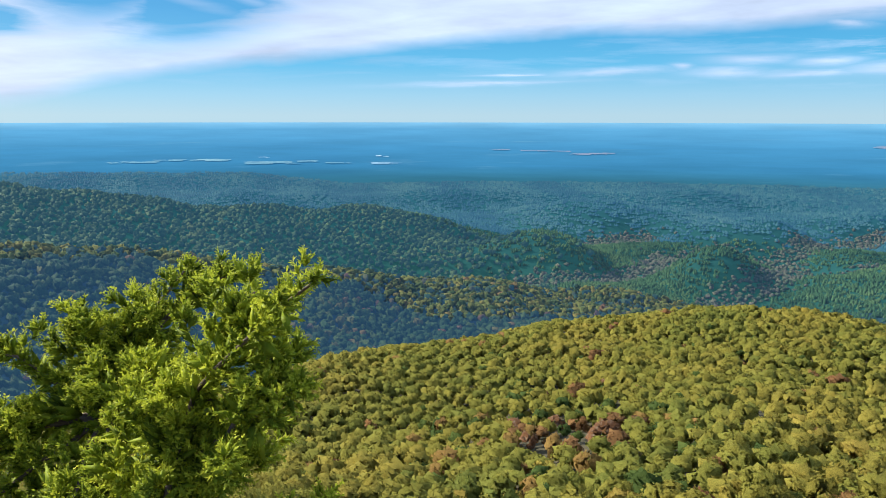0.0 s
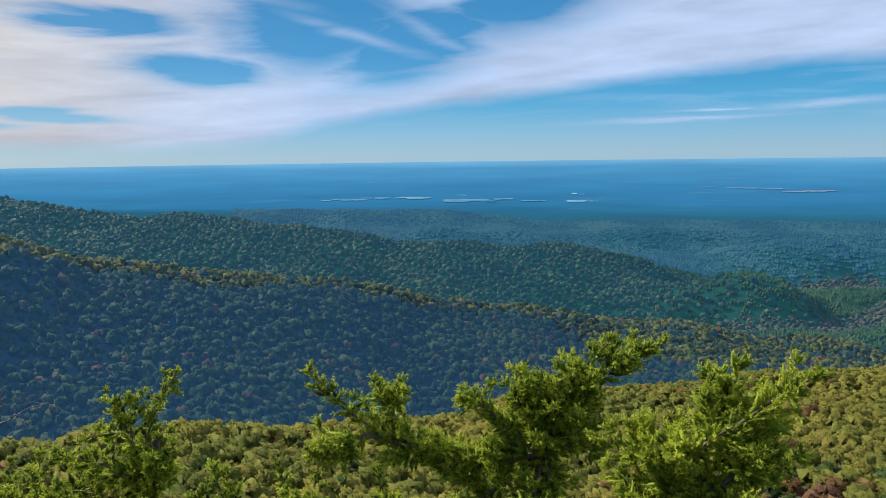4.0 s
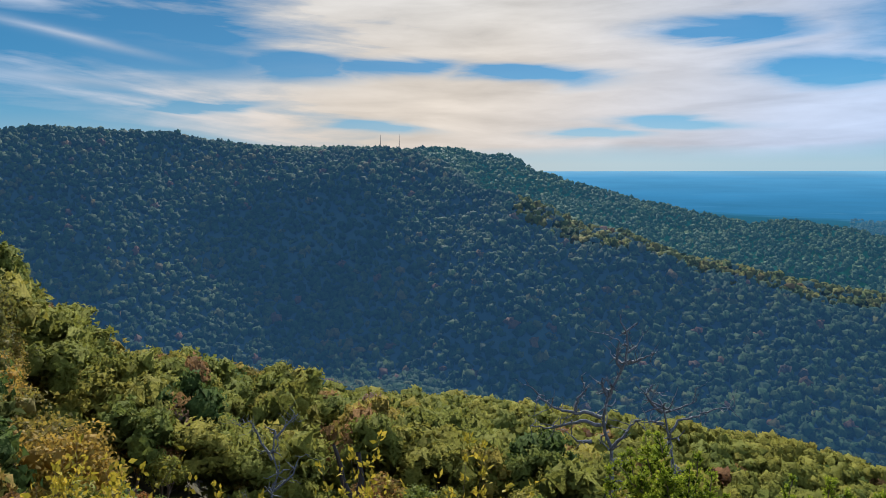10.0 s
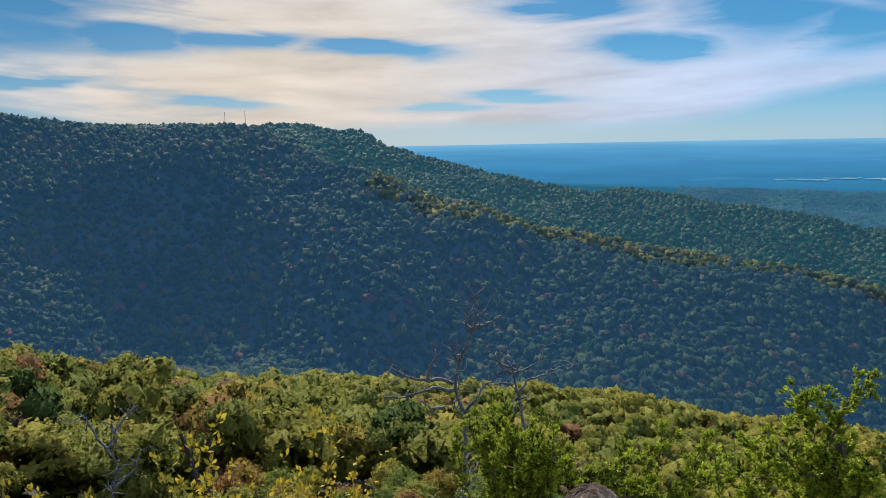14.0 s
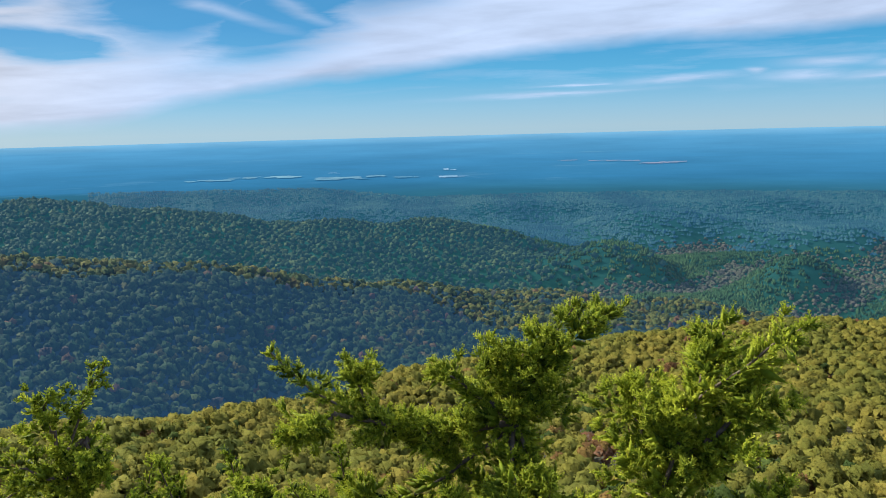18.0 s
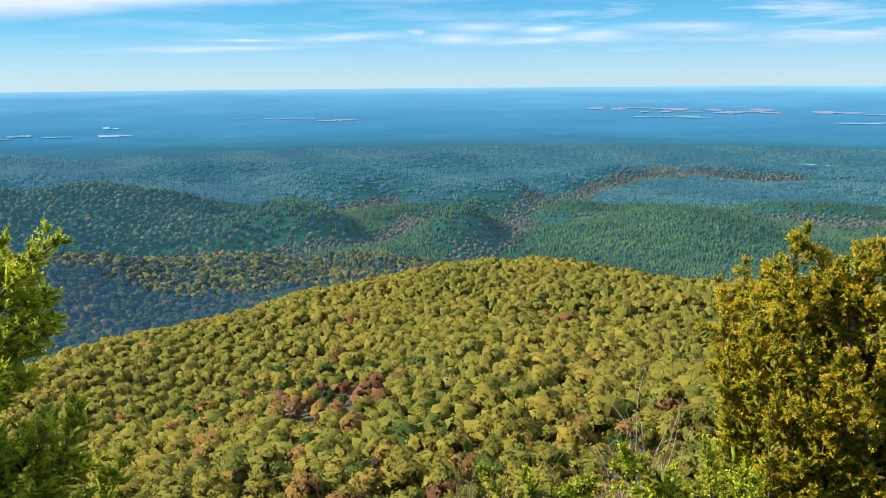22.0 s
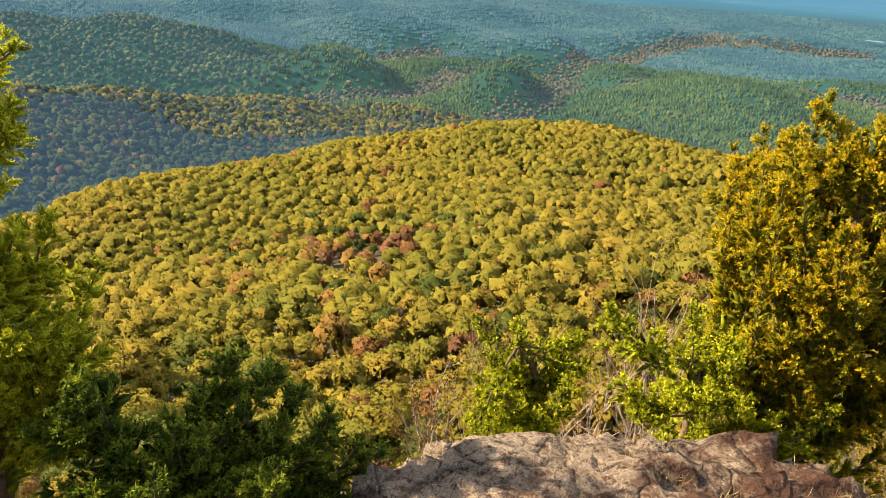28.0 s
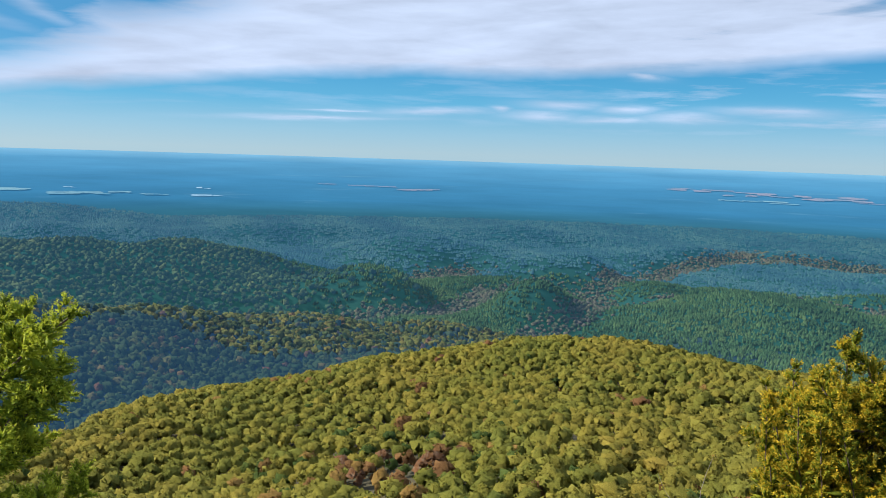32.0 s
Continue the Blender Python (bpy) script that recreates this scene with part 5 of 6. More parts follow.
def near_plants():
    # the bare, pale-stemmed shrub beside the overlook
    leafy("bare_shrub", (6.6, 2.1, -2.2), "tall half-bare shrub with pale crooked stems and sparse rust leaves", "shrub", 41, 7, 6.8, (-.03, .02), .034, 3, 6, mat_leaf_mixed, 24000, .025, mat_bark_brown, .5, .18, .5, .5, fan=.85)
    leafy("bare_shrub", (8.2, 3.0, -2.6), "thin brown-twigged shrub turning rust", "shrub", 42, 8, 7.2, (.0, 0), .024, 3, 6, mat_leaf_mixed, 24000, .029, mat_bark_brown, .45, .2, .6, .55, fan=.75)
    leafy("bare_shrub", (6.0, 1.2, -1.8), "leafless pale shrub with tangled branches", "shrub", 43, 2, 5.6, (-.10, .05), .030, 2, 5, mat_leaf_rust, 300, .04, mat_bark_pale, .5, .12, .5, .4, fan=.6)
    leafy("bare_shrub", (6.9, 2.3, -2.0), "leafless pale shrub with tangled branches", "shrub", 44, 2, 5.8, (-.12, 0), .026, 2, 5, mat_leaf_rust, 200, .04, mat_bark_pale, .5, .10, .4, .4, fan=.6)
    # dead snags on the slope
    snag((-9.04, 7.73, -2.5), (.67, .74), [[(0, -.5), (0, 0), (-.11, .24), (-.15, .49), (-.09, .75), (-.02, .95), (.13, 1.17), (.2, 1.48), (.18, 1.73), (.16, 1.84), (.33, 1.92)],
         [(-.16, .36), (-.45, .42), (-.71, .33), (-.97, .26), (-1.22, .27)], [(-.16, .47), (-.35, .55), (-.55, .53), (-.86, .62), (-1.04, .73), (-1.15, .86)], [(-.55, .53), (-.51, .75), (-.40, .89), (-.47, 1.11)],
         [(-.09, .82), (-.16, .97), (-.16, 1.08)], [(.18, 1.3), (.35, 1.37), (.57, 1.51)], [(.2, 1.48), (.35, 1.57)], [(.13, 1.22), (.04, 1.33), (.08, 1.64)], [(0, .02), (.16, .24), (.31, .46), (.46, .51)], [(-.3, .1), (-.5, .1), (-.6, .2)]], .062, 51)
    snag((-8.45, 8.3, -2.35), (.67, .74), [[(.1, -.5), (0, 0), (-.07, .22), (-.11, .58)], [(-.11, .47), (-.26, .58), (-.35, .73), (-.26, .89)], [(-.07, .47), (.11, .56), (.35, .67)], [(0, .16), (.11, .33), (.40, .44), (.69, .55), (.89, .58)], [(-.09, .3), (-.25, .34), (-.36, .28)]], .055, 52)
    snag((-14.25, 4.32, -4.9), (.29, .96), [[(.05, -.5), (0, 0), (-.1, .5), (.05, .9), (-.05, 1.3), (.02, 1.72)], [(-.05, 1.2), (-.25, 1.6), (-.4, 1.95), (-.62, 1.9)], [(.02, 1.6), (.25, 1.85), (.45, 2.0)], [(-.05, .6), (.3, .9), (.45, 1.2)], [(0, .2), (-.5, .5), (-.75, .45)]], .06, 53)
    # the dark-limbed sapling that rises over the thicket
    snag((5.14, 1.94, .99), (.656, -.755), [[(.30, -1.6), (.17, -.46), (-.065, .245), (-.15, .75), (-.30, 1.01), (-.60, 1.19)], [(-.09, .245), (-.42, .51), (-.63, .61), (-.77, .63), (-.96, .67), (-1.19, .76)],
         [(-.24, .36), (-.45, .51), (-.71, .48), (-.89, .53), (-1.0, .62)], [(.17, -.40), (.35, .33), (.32, .84), (.29, 1.1), (.05, 1.37)], [(.41, .39), (.55, .78), (.73, 1.07), (.8, 1.4)],
         [(.83, .9), (.83, 1.25), (.59, 1.37), (.4, 1.5)], [(-.065, .245), (.17, .6), (.23, 1.01), (.32, 1.31), (.3, 1.6)], [(-.15, .75), (.0, 1.0), (.02, 1.3), (-.1, 1.5)], [(-.3, 1.0), (-.42, 1.25), (-.4, 1.45)],
         [(.3, .2), (.6, .4), (.95, .55), (1.1, .8)], [(-.05, .1), (-.4, .15), (-.6, .05), (-.75, .15)]], .020, 57, "leafy_sapling", "dark-limbed sapling with sparse olive and rust leaves", mat_bark_brown, "sapling", 3600, 26)
    # pale dead stems leaning out of the thicket
    for lines, rad in PALE_STEMS:
        snag((5.17, 2.01, -.62), (-.66, -.75), lines, rad, 55, "dead_branch", "pale crooked dead stem in the thicket", mat_bark_pale)
    # yellow-leaved saplings on the brink
    for k, (x, y, top, n) in enumerate(((-8.07, -.16, -.62, 500), (-8.06, .15, -.58, 800), (-8.0, .6, -.95, 900), (-7.92, 1.07, -1.0, 900), (-7.85, 1.4, -1.15, 700), (-7.22, 2.93, -.78, 700), (-6.85, 3.54, -.80, 900), (-7.06, 3.2, -1.1, 900), (-7.44, 2.5, -1.4, 700), (-7.7, .3, -1.2, 800), (-7.6, 1.0, -1.35, 700), (-6.9, 3.0, -1.3, 700))):
        leafy("oak_sapling", (x, y, -5), "sunlit yellow-leaved sapling at the cliff edge", "sapling", 60 + k, 6, 4.0, (0, 0), .012, 2, 5, mat_leaf_yellow, int(n * 1.8), .066, mat_bark_brown, .2, .5, .3, .55, "saplings on the brink", top=top)
    for k, (x, y, top, n) in enumerate(((-8.4, -2.3, -.3, 1500), (-8.45, -1.85, -.34, 1500), (-8.5, -1.5, -.4, 1500), (-8.54, -1.15, -.62, 1300), (-9.3, -.8, -.85, 1300), (-9.4, -.5, -1.15, 1200), (-8.3, -1.6, -.85, 1300), (-8.2, -2.1, -.8, 1300), (-8.6, -.7, -1.3, 1000))):
        leafy("russet_shrub", (x, y, -4), "russet-leaved scrub oak on the bluff", "shrub", 80 + k, 6, 3.6, (0, 0), .012, 2, 5, mat_leaf_rust, n, .052, mat_bark_brown, .25, .45, .3, .42, "scrub on the bluff", top=top)
    for k, (az, r, h, n) in enumerate(((-27, 17, 5, 350), (-33, 15, 4.6, 300), (-38, 13, 4.4, 200), (-24, 22, 5, 300), (-19, 19, 4, 300))):
        x, y, z = on_ground(az, r)
        leafy("bare_sapling", (x, y, z), "nearly leafless sapling with a few rust leaves", "sapling", 100 + k, 3, h * 1.6, (0, 0), .036, 2, 5, (mat_leaf_rust, mat_leaf_mixed)[k % 2], n * 3, .10, mat_bark_pale, .2, .35, .5, .5, "bare saplings on the slope")


near_plants()


def forked_stump(at):
    root = thing("burnt_stump", at, "charred black forked trunk of a dead tree", "stump")
    rng = np.random.RandomState(3)
    a = bend((0, 0, -.6), (.05, 0, 8.15), 0, rng, 12, .03)
    b = bend((.02, 0, 6.9), (-.20, -.46, 8.35), .10, rng, 8, .04)
    part("trunk", tubes_mesh("trunk", [(a, .16, .06)], 9), mat_bark_burnt, root)
    part("fork", tubes_mesh("fork", [(b, .09, .035)], 8), mat_bark_burnt, root)


forked_stump(on_ground(67, 17))


# ---- trees standing near, one by one ----
def tree_parts(seed, leaves=2000, leaf=.052):
    rng = np.random.RandomState(seed)
    out, tips = [], []
    grow((0, 0, -.5), (rng.normal(0, .1), rng.normal(0, .1), 1), 4.2, .16, 2, rng, out, tips, .18, 4, .3, .6)
    trunk = tubes_mesh("trunk", out[:1], 7)
    limbs = tubes_mesh("limb", [o for o in out[1:] if o[1] > .05], 3)
    V, F = clustered_template(18, leaves // 18, leaf, seed + 50, .80, .36, -.6, heart=.42)
    V = V * np.array([2.3, 2.3, 2.2]) + np.array([0, 0, 4.5])
    return trunk, limbs, mesh_from("crown", V, F, True, [("tint", np.zeros(len(V)))])


def tree_leaf_material(name, stops):
    m, t, b = material(name)
    rnd = t.nodes.new("ShaderNodeObjectInfo").outputs["Random"]
    isl = t.nodes.new("ShaderNodeNewGeometry").outputs["Random Per Island"]
    f = mathn(t, "MULTIPLY_ADD", mathn(t, "SUBTRACT", isl, .5), .28, rnd, clamp=True)
    col = ramp(t, f, stops)
    link(t, col, b.inputs["Base Color"])
    tr = t.nodes.new("ShaderNodeBsdfTranslucent")
    link(t, col, tr.inputs[0])
    mx = t.nodes.new("ShaderNodeMixShader")
    mx.inputs[0].default_value = .5
    link(t, b.outputs[0], mx.inputs[1])
    link(t, tr.outputs[0], mx.inputs[2])
    link(t, mx.outputs[0], t.nodes["Material Output"].inputs[0])
    return m


mat_tree_green = tree_leaf_material("slope_tree_leaves", [(0, (.11, .17, .034)), (.35, (.24, .27, .046)), (.7, (.38, .33, .055)), (.88, (.38, .24, .06)), (1, (.31, .14, .06))])
mat_tree_rust = tree_leaf_material("bluff_tree_leaves", [(0, (.14, .14, .030)), (.35, (.32, .235, .042)), (.70, (.48, .31, .055)), (.88, (.36, .17, .045)), (1, (.20, .085, .035))])


# bearing and height of the line of crowns on the bluff
BLUFF_LINE = [(78, -16), (84, -12.5), (86, -9.0), (89, -5.5), (92, -2.4), (97, 1.6), (102, 4.0), (107, 6.0), (114, 7.5)]


def near_trees():
    kinds = [tree_parts(200 + k) for k in range(5)]
    rng = np.random.RandomState(12)
    protos = {}
    fine = [tree_parts(200 + k, 3400, .038) for k in range(5)]
    for rust in (0, 1):
        for k, (tk, lm, cr) in enumerate(fine if rust else kinds):
            c2 = cr.copy()
            e = thing("bluff_oak" if rust else "slope_oak", (0, 0, 0), "russet oak growing from the bluff" if rust else "yellow-green oak on the steep slope", "tree", "oaks on the bluff" if rust else "oaks on the slope")
            part("trunk", tk.copy(), mat_bark_brown, e)
            tagged(part("limb", lm.copy(), mat_bark_brown, e), kind="stuff")
            tagged(part("crown", c2, mat_tree_rust if rust else mat_tree_green, e), kind="stuff")
            protos[rust, k] = e
    x, y, r, a = scatter(-88, 112, 24, 86, 6.2, 9)
    x2, y2, r2, a2 = scatter(84, 113, 20, 62, 3.7, 10)
    x, y, r, a = [np.concatenate(q) for q in ((x, x2), (y, y2), (r, r2), (a, a2))]
    used = set()
    for i in range(len(x)):
        rust = int((a[i] > 80 and rng.rand() < .8 - .5 * (r[i] > 90)) or (a[i] < -48 and rng.rand() < .92))
        if r[i] < 45 and -50 < a[i] < 80 and rng.rand() < .28:
            continue
        k = rng.randint(5)
        sc = rng.uniform(.62, 1.05) * (.5 + .5 * min(1, r[i] / 60)) * (1 + .5 * smoothstep((a[i] - 84) / 8))
        z = float(height(np.array([x[i]]), np.array([y[i]]))[0])
        if a[i] > 82:
            top = EYE + r[i] * TAN(curve(a[i], BLUFF_LINE) - rng.uniform(0, 1) ** 1.2 * 10.0)
            sc = float(np.clip((top - z) / 6.9, 0, 1.25))
            if sc < .30 or (a[i] < 91 and r[i] < 31):
                continue
        m = pose(x[i], y[i], z, 0, 0, rng.uniform(0, 360))
        if (rust, k) not in used:
            used.add((rust, k))
            ob = protos[rust, k]
            ob.scale = (sc, sc, sc)
            ob.matrix_basis = m @ Matrix.Diagonal((sc, sc, sc, 1))
        else:
            src = protos[rust, k]
            ob = copy_thing(src, m)
            ob.scale = (sc, sc, sc)


near_trees()


def undergrowth():
    rng = np.random.RandomState(91)
    tl = [clustered_template(5, 24, .14, 70 + k) for k in range(5)]
    x, y, r, a = scatter(-92, 114, 2.9, 34, 1.3, 21)
    keep = rng.rand(len(x)) < np.where(r < 9, .6, .95)
    x, y, r, a = x[keep], y[keep], r[keep], a[keep]
    s = rng.uniform(.35, .8, len(x)) * np.interp(r, [3, 8, 30], [.55, 1, 1.5])
    t = np.clip(rng.normal(.62, .26, len(x)), .08, .97)
    s = s * (1 + .5 * smoothstep((a - 52) / 12) * (r > 8))
    p = np.stack([x, y, height(x, y) + s * .3], 1)
    plant("undergrowth", p, s, s * .9, t, tl, mat_wood_under, "tangled rust and olive undergrowth on the slope", "undergrowth")


    tl = [clustered_template(9, 60, .085, 170 + k, .66, .34) for k in range(5)]
    x, y, r, a = scatter(84, 116, 11, 66, 2.7, 22)
    bare = (a < 91.5) & (r > 16) & (r < 30) & (rng.rand(len(x)) < .4)
    x, y, r, a = x[~bare], y[~bare], r[~bare], a[~bare]
    s = rng.uniform(1.1, 2.5, len(x)) * np.interp(r, [11, 30, 60], [.3, .8, 1.25])
    t = np.where(rng.rand(len(x)) < .45, rng.uniform(0, .14, len(x)), rng.uniform(.74, .97, len(x)))
    p = np.stack([x, y, height(x, y) + s * .55], 1)
    plant("bluff_scrub", p, s, s * 1.2, t, tl, mat_wood_near, "dense russet and dark green scrub covering the bluff", "undergrowth")


undergrowth()

# ---- the cliff on the bluff ----
def cliff():
    """Blocks of sandstone, split by upright joints and level beds, that face the gorge under the oaks."""
    rng = np.random.RandomState(44)
    bm = bmesh.new()
    bmesh.ops.create_cube(bm, size=1.0)
    bmesh.ops.bevel(bm, geom=bm.edges[:], offset=.09, segments=2, affect="EDGES")
    bmesh.ops.subdivide_edges(bm, edges=bm.edges[:], cuts=3, use_grid_fill=True)
    v = np.array([p.co[:] for p in bm.verts])
    bmesh.ops.triangulate(bm, faces=bm.faces[:])
    f = np.array([[q.index for q in p.verts] for p in bm.faces])
    bm.free()
    for k in range(18):
        az = 84.5 + 10.5 * (k % 9) / 8 + rng.uniform(-.4, .4)
        tier = k // 9
        r = 25.5 + .25 * (az - 84) + tier * 1.5 + rng.uniform(-.6, .6)
        x, y, z = on_ground(az, r)
        off = Vector(rng.uniform(-60, 60, 3))
        d = np.array([noise.fractal(Vector(p) * 1.6 + off, .9, 2.0, 5) for p in v])
        size = np.array([rng.uniform(1.3, 2.1), rng.uniform(1.5, 2.3), rng.uniform(1.3, 1.9)])
        P = v * (1 + .16 * d[:, None]) * size
        ob = new("cliff_rock", mesh_from("cliff_rock", P, f, True))
        ob.data.materials.append(mat_cliff)
        ob.matrix_world = pose(x, y, z + .1 + tier * .55, rng.uniform(-12, 12), rng.uniform(-12, 12), az + rng.uniform(-14, 14))
        tagged(ob, "dark weathered sandstone block of the bluff's cliff", "rock", "cliff blocks of the bluff")


cliff()


# ---- dark pines along the top of the bluff ----
def bluff_pine(az, r, seed):
    rng = np.random.RandomState(seed)
    x, y, z = on_ground(az, r)
    h = EYE + r * TAN(curve(az, BLUFF_LINE) + rng.uniform(-2.6, -.9)) - z
    root = thing("bluff_pine", (x, y, z), "dark green pine on top of the bluff", "tree", "pines on the bluff")
    part("trunk", tubes_mesh("trunk", [(bend((0, 0, -.4), (rng.normal(0, .1), 0, h * .97), 0, rng, 8, .02), .17, .03)], 7), mat_bark_brown, root)
    P, D = [], []
    for k in range(34):
        u = .28 + .72 * (k + rng.rand()) / 34
        a = rng.uniform(0, 6.28)
        reach = h * .24 * (1.08 - u) ** .75 * rng.uniform(.6, 1.15)
        tip = np.array([math.cos(a) * reach, math.sin(a) * reach, h * u + reach * rng.uniform(-.05, .35)])
        s0 = np.array([0, 0, h * u])
        w = rng.rand(46)[:, None] ** .6
        P.append(s0 + (tip - s0) * w + rng.normal(0, .10, (46, 3)))
        D.append((tip - s0) * .5 + rng.normal(0, .5, (46, 3)) + np.array([0, 0, .3]))
    P, D = np.concatenate(P), np.concatenate(D)
    V, F, T = spindles(P, D, rng.uniform(.25, .5, len(P)), np.full(len(P), .07), np.clip(rng.normal(.35, .2, len(P)), 0, 1))
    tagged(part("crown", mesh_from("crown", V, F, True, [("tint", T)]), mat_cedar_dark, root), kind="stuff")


for k, (az, r) in enumerate(((93.2, 66), (94.4, 60), (95.8, 68), (97, 62), (98.6, 66), (100, 58), (101.5, 64), (103.2, 60), (96.4, 54), (94.9, 71))):
    bluff_pine(az, r, 500 + k)


# ---- far landmarks ----
def mast(az, el, r):
    x, y = -math.sin(radians(az)) * r, math.cos(radians(az)) * r
    z = float(height(np.array([x]), np.array([y]))[0])
    root = thing("radio_mast", (x, y, z), "thin lattice radio mast on the plateau", "mast", "masts on the plateau")
    h = EYE + r * math.tan(radians(el)) - z
    for i, (dx, dy) in enumerate(((-.7, -.4), (.7, -.4), (0, .8))):
        part("leg", tubes_mesh("leg", [(np.array([[dx, dy, 0], [dx * .3, dy * .3, h * .6], [dx * .1, dy * .1, h]]), .35, .25)], 4), mat_mast, root)
    for j in range(6):
        part("brace", tubes_mesh("brace", [(np.array([[-.6, 0, h * j / 6], [0, 0, h * (j + .5) / 6], [.6, 0, h * (j + 1) / 6]]), .2, .2)], 4), mat_mast, root)


mat_mast = bark_material("painted_mast_steel", (.12, .13, .15), (.22, .23, .25), 2.0)
mast(62.9, 2.2, 1240)
mast(61.5, 2.25, 1240)


# ---- fields and ponds out on the plain ----
def ray_distance(az, el):
    """Where the line of sight from the ledge meets the land, past the near hills."""
    i = int(np.argmin(np.abs(BEARINGS - az)))
    d = np.degrees(np.arctan2(LZ[i] - EYE, RADII + .01))
    ok = RADII > (3150 if el > -4.4 else 1500)
    j = np.where(ok & (d > el))[0]
    j = j[0] if len(j) else len(RADII) - 1
    lo, hi = d[j - 1], d[j]
    u = np.clip((el - lo) / (hi - lo + 1e-9), 0, 1) if d[j - 1] < el else 0
    return RADII[j - 1] + u * (RADII[j] - RADII[j - 1])


def field(az0, az1, el0, el1, seed, mat, label, name="field", lift=4.0):
    """A patch of open land with an uneven outline, laid over the ground."""
    rng = np.random.RandomState(seed)
    n = 26
    ang = np.linspace(0, 2 * np.pi, n, endpoint=False)
    rad = 1 + np.cumsum(rng.normal(0, .24, n))
    rad = np.clip(rad - np.linspace(0, rad[-1] - rad[0], n), .3, 1.5)
    cx, cy, hx, hy = (az0 + az1) / 2, (el0 + el1) / 2, abs(az1 - az0) / 2, abs(el1 - el0) / 2
    bm = bmesh.new()
    vs = []
    for a, q in zip(ang, rad):
        az = cx + hx * q * np.sign(math.cos(a)) * abs(math.cos(a)) ** .6
        el = cy + hy * q * np.sign(math.sin(a)) * abs(math.sin(a)) ** .6
        r = ray_distance(az, el)
        x, y = -math.sin(radians(az)) * r, math.cos(radians(az)) * r
        vs.append(bm.verts.new((x, y, EYE + r * math.tan(radians(el)) + lift)))
    bm.faces.new(vs)
    bmesh.ops.triangulate(bm, faces=bm.faces[:])
    me = bpy.data.meshes.new(name)
    bm.to_mesh(me)
    bm.free()
    ob = new(name, me)
    me.materials.append(mat)
    tagged(ob, label, name, kind="structure")



def strips(az0, az1, el0, el1, seed, mat, label, name="field", lift=4.0):
    """Open land broken into a few uneven patches, one behind and beside another."""
    rng = np.random.RandomState(seed + 400)
    n = max(2, int(abs(az1 - az0) / 1.1))
    step = (az1 - az0) / n
    h = (el1 - el0)
    for i in range(n):
        a0 = az0 + step * (i + rng.uniform(-.2, .25))
        wide = step * rng.uniform(.8, 1.6)
        mid = (el0 + el1) / 2 + h * rng.uniform(-.6, .6)
        tall = h * rng.uniform(.25, .8)
        field(a0, a0 + wide, mid - tall / 2, mid + tall / 2, seed * 20 + i, mat, label, name, lift)


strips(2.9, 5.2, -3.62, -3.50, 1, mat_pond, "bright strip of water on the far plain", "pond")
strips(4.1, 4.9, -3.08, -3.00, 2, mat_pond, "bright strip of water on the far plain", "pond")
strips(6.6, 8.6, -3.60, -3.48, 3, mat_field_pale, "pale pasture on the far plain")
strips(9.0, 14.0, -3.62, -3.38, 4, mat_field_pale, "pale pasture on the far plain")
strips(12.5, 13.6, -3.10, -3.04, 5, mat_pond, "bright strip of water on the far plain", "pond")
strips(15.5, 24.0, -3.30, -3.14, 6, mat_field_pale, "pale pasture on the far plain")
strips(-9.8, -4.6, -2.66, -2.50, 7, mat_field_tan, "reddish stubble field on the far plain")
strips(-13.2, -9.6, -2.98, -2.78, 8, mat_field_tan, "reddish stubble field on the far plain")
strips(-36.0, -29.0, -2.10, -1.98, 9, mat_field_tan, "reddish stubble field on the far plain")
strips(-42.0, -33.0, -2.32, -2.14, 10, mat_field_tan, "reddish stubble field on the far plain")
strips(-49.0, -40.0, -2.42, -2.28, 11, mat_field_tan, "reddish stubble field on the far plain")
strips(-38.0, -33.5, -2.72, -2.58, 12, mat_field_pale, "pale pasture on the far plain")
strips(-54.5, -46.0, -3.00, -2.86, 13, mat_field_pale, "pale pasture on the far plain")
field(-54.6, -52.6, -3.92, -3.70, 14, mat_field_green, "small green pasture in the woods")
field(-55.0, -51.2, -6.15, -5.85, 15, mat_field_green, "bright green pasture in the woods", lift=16)
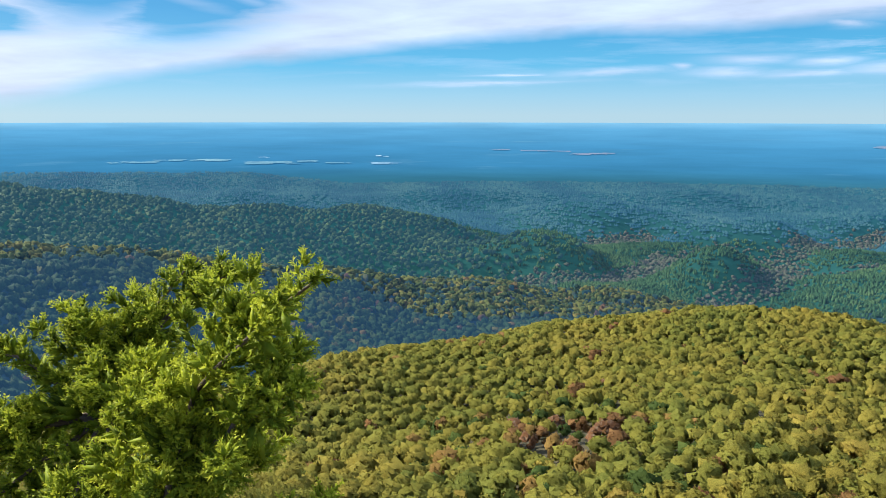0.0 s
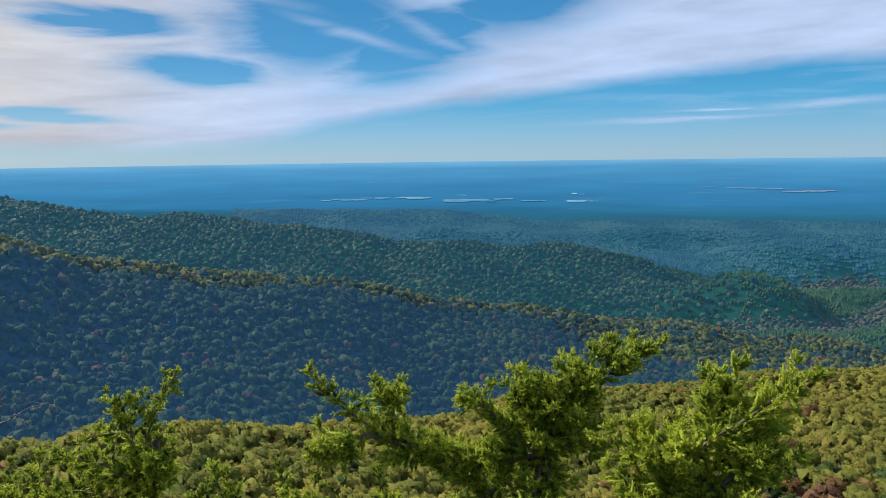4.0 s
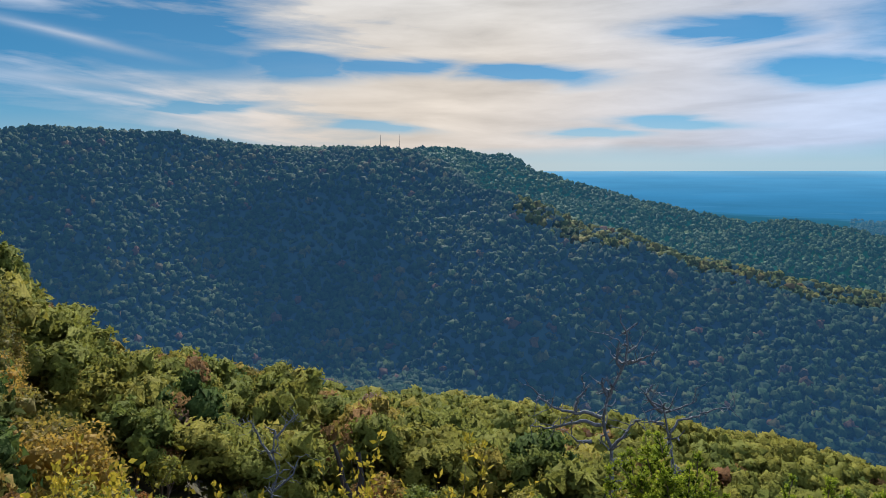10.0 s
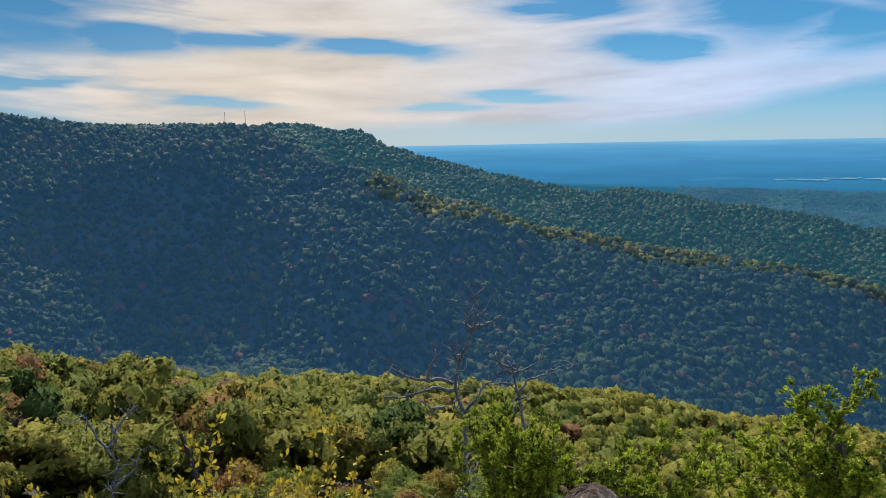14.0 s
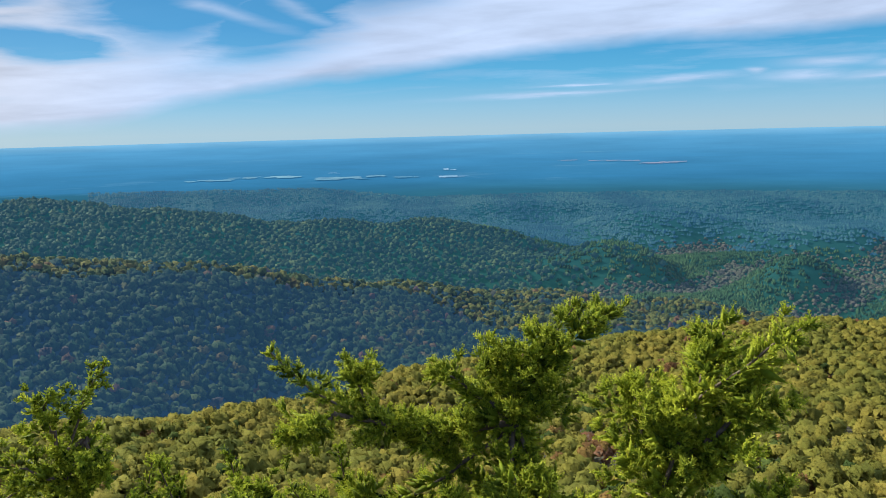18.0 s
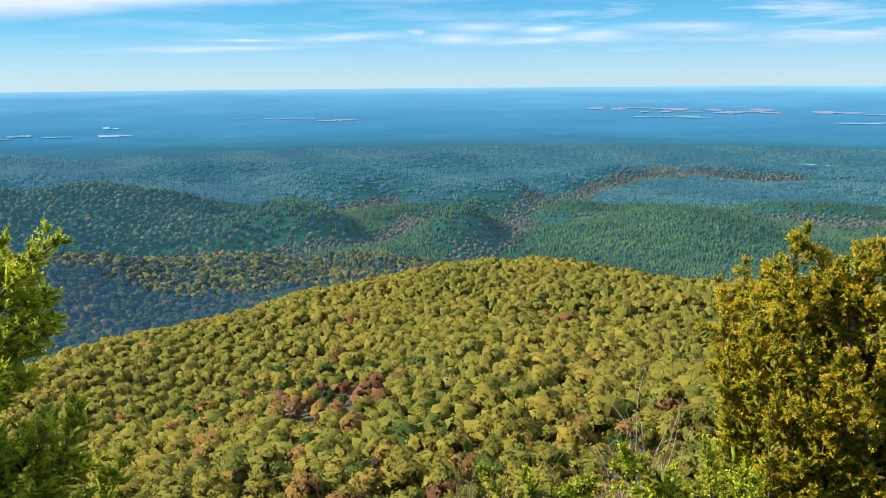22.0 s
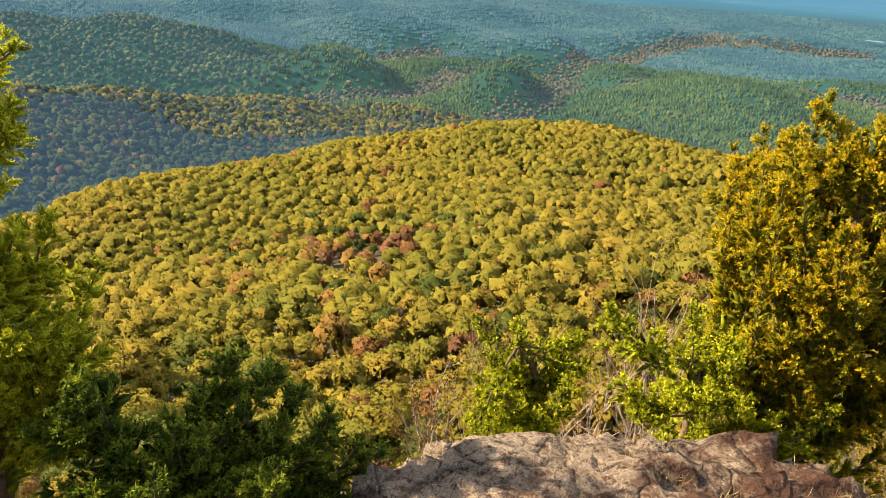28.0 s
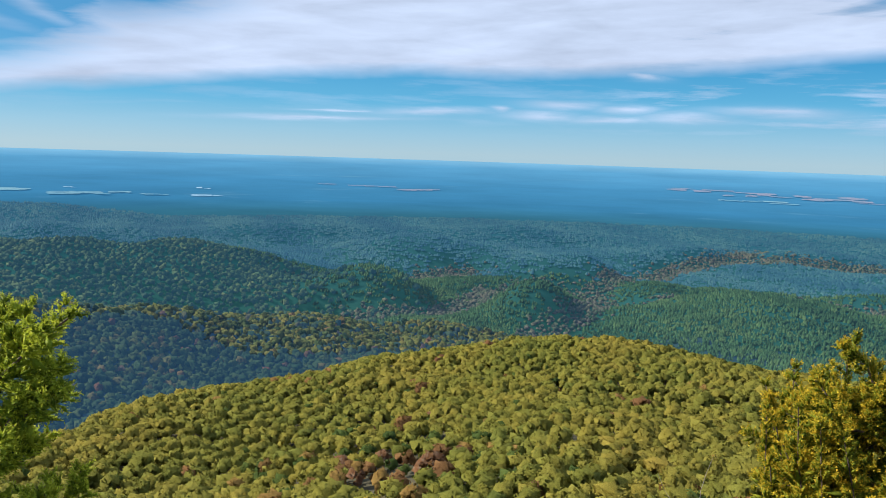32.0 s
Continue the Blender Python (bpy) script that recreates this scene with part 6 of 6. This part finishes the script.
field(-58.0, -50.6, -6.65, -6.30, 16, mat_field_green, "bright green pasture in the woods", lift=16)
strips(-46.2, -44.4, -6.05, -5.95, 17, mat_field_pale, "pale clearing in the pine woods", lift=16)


# ---- dry grass on the brink ----
def grass():
    rng = np.random.RandomState(31)
    n = 9000
    a = np.radians(rng.uniform(-85, 112, n))
    r = 1.7 + rng.rand(n) ** 1.2 * 9
    x, y = -np.sin(a) * r, np.cos(a) * r
    clump = wave(x, y, 55, 4, 1.6) > -.1
    x, y = x[clump], y[clump]
    n = len(x)
    P = np.stack([x, y, height(x, y) - .02], 1)
    D = rng.normal(0, .35, (n, 3)) + np.array([0, 0, 1.0])
    V, F, T = spindles(P, D, rng.uniform(.12, .38, n), np.full(n, .006), rng.rand(n))
    ob = new("dry_grass", mesh_from("dry_grass", V, F, True, [("tint", T)]))
    ob.data.materials.append(mat_grass)
    tagged(ob, "tufts of dry straw-coloured grass on the brink", "grass", kind="stuff")



def rock_tufts():
    """Small dry tufts rooted in the cracks of the ledge."""
    rng = np.random.RandomState(37)
    rock = bpy.data.objects["ledge_rock"]
    n = len(rock.data.vertices)
    co = np.zeros(n * 3, np.float32)
    rock.data.vertices.foreach_get("co", co)
    co = co.reshape(-1, 3) + np.array(rock.location)
    top = co[(co[:, 2] > -.42) & (co[:, 1] > 1.35)]
    P, D, L = [], [], []
    for k in rng.choice(len(top), 26, False):
        m = rng.randint(40, 90)
        P.append(top[k] + rng.normal(0, .022, (m, 3)) * np.array([1.6, 1, .15]) - np.array([0, 0, .012]))
        D.append(rng.normal(0, .6, (m, 3)) + np.array([0, 0, .9]))
        L.append(rng.uniform(.02, .06, m))
    P, D, L = np.concatenate(P), np.concatenate(D), np.concatenate(L)
    V, F, T = spindles(P, D, L, np.full(len(P), .0011), rng.rand(len(P)))
    ob = new("rock_grass", mesh_from("rock_grass", V, F, True, [("tint", T)]))
    ob.data.materials.append(mat_grass)
    tagged(ob, "short dry grass tufts in cracks of the rock", "grass", kind="stuff")


grass()
rock_tufts()
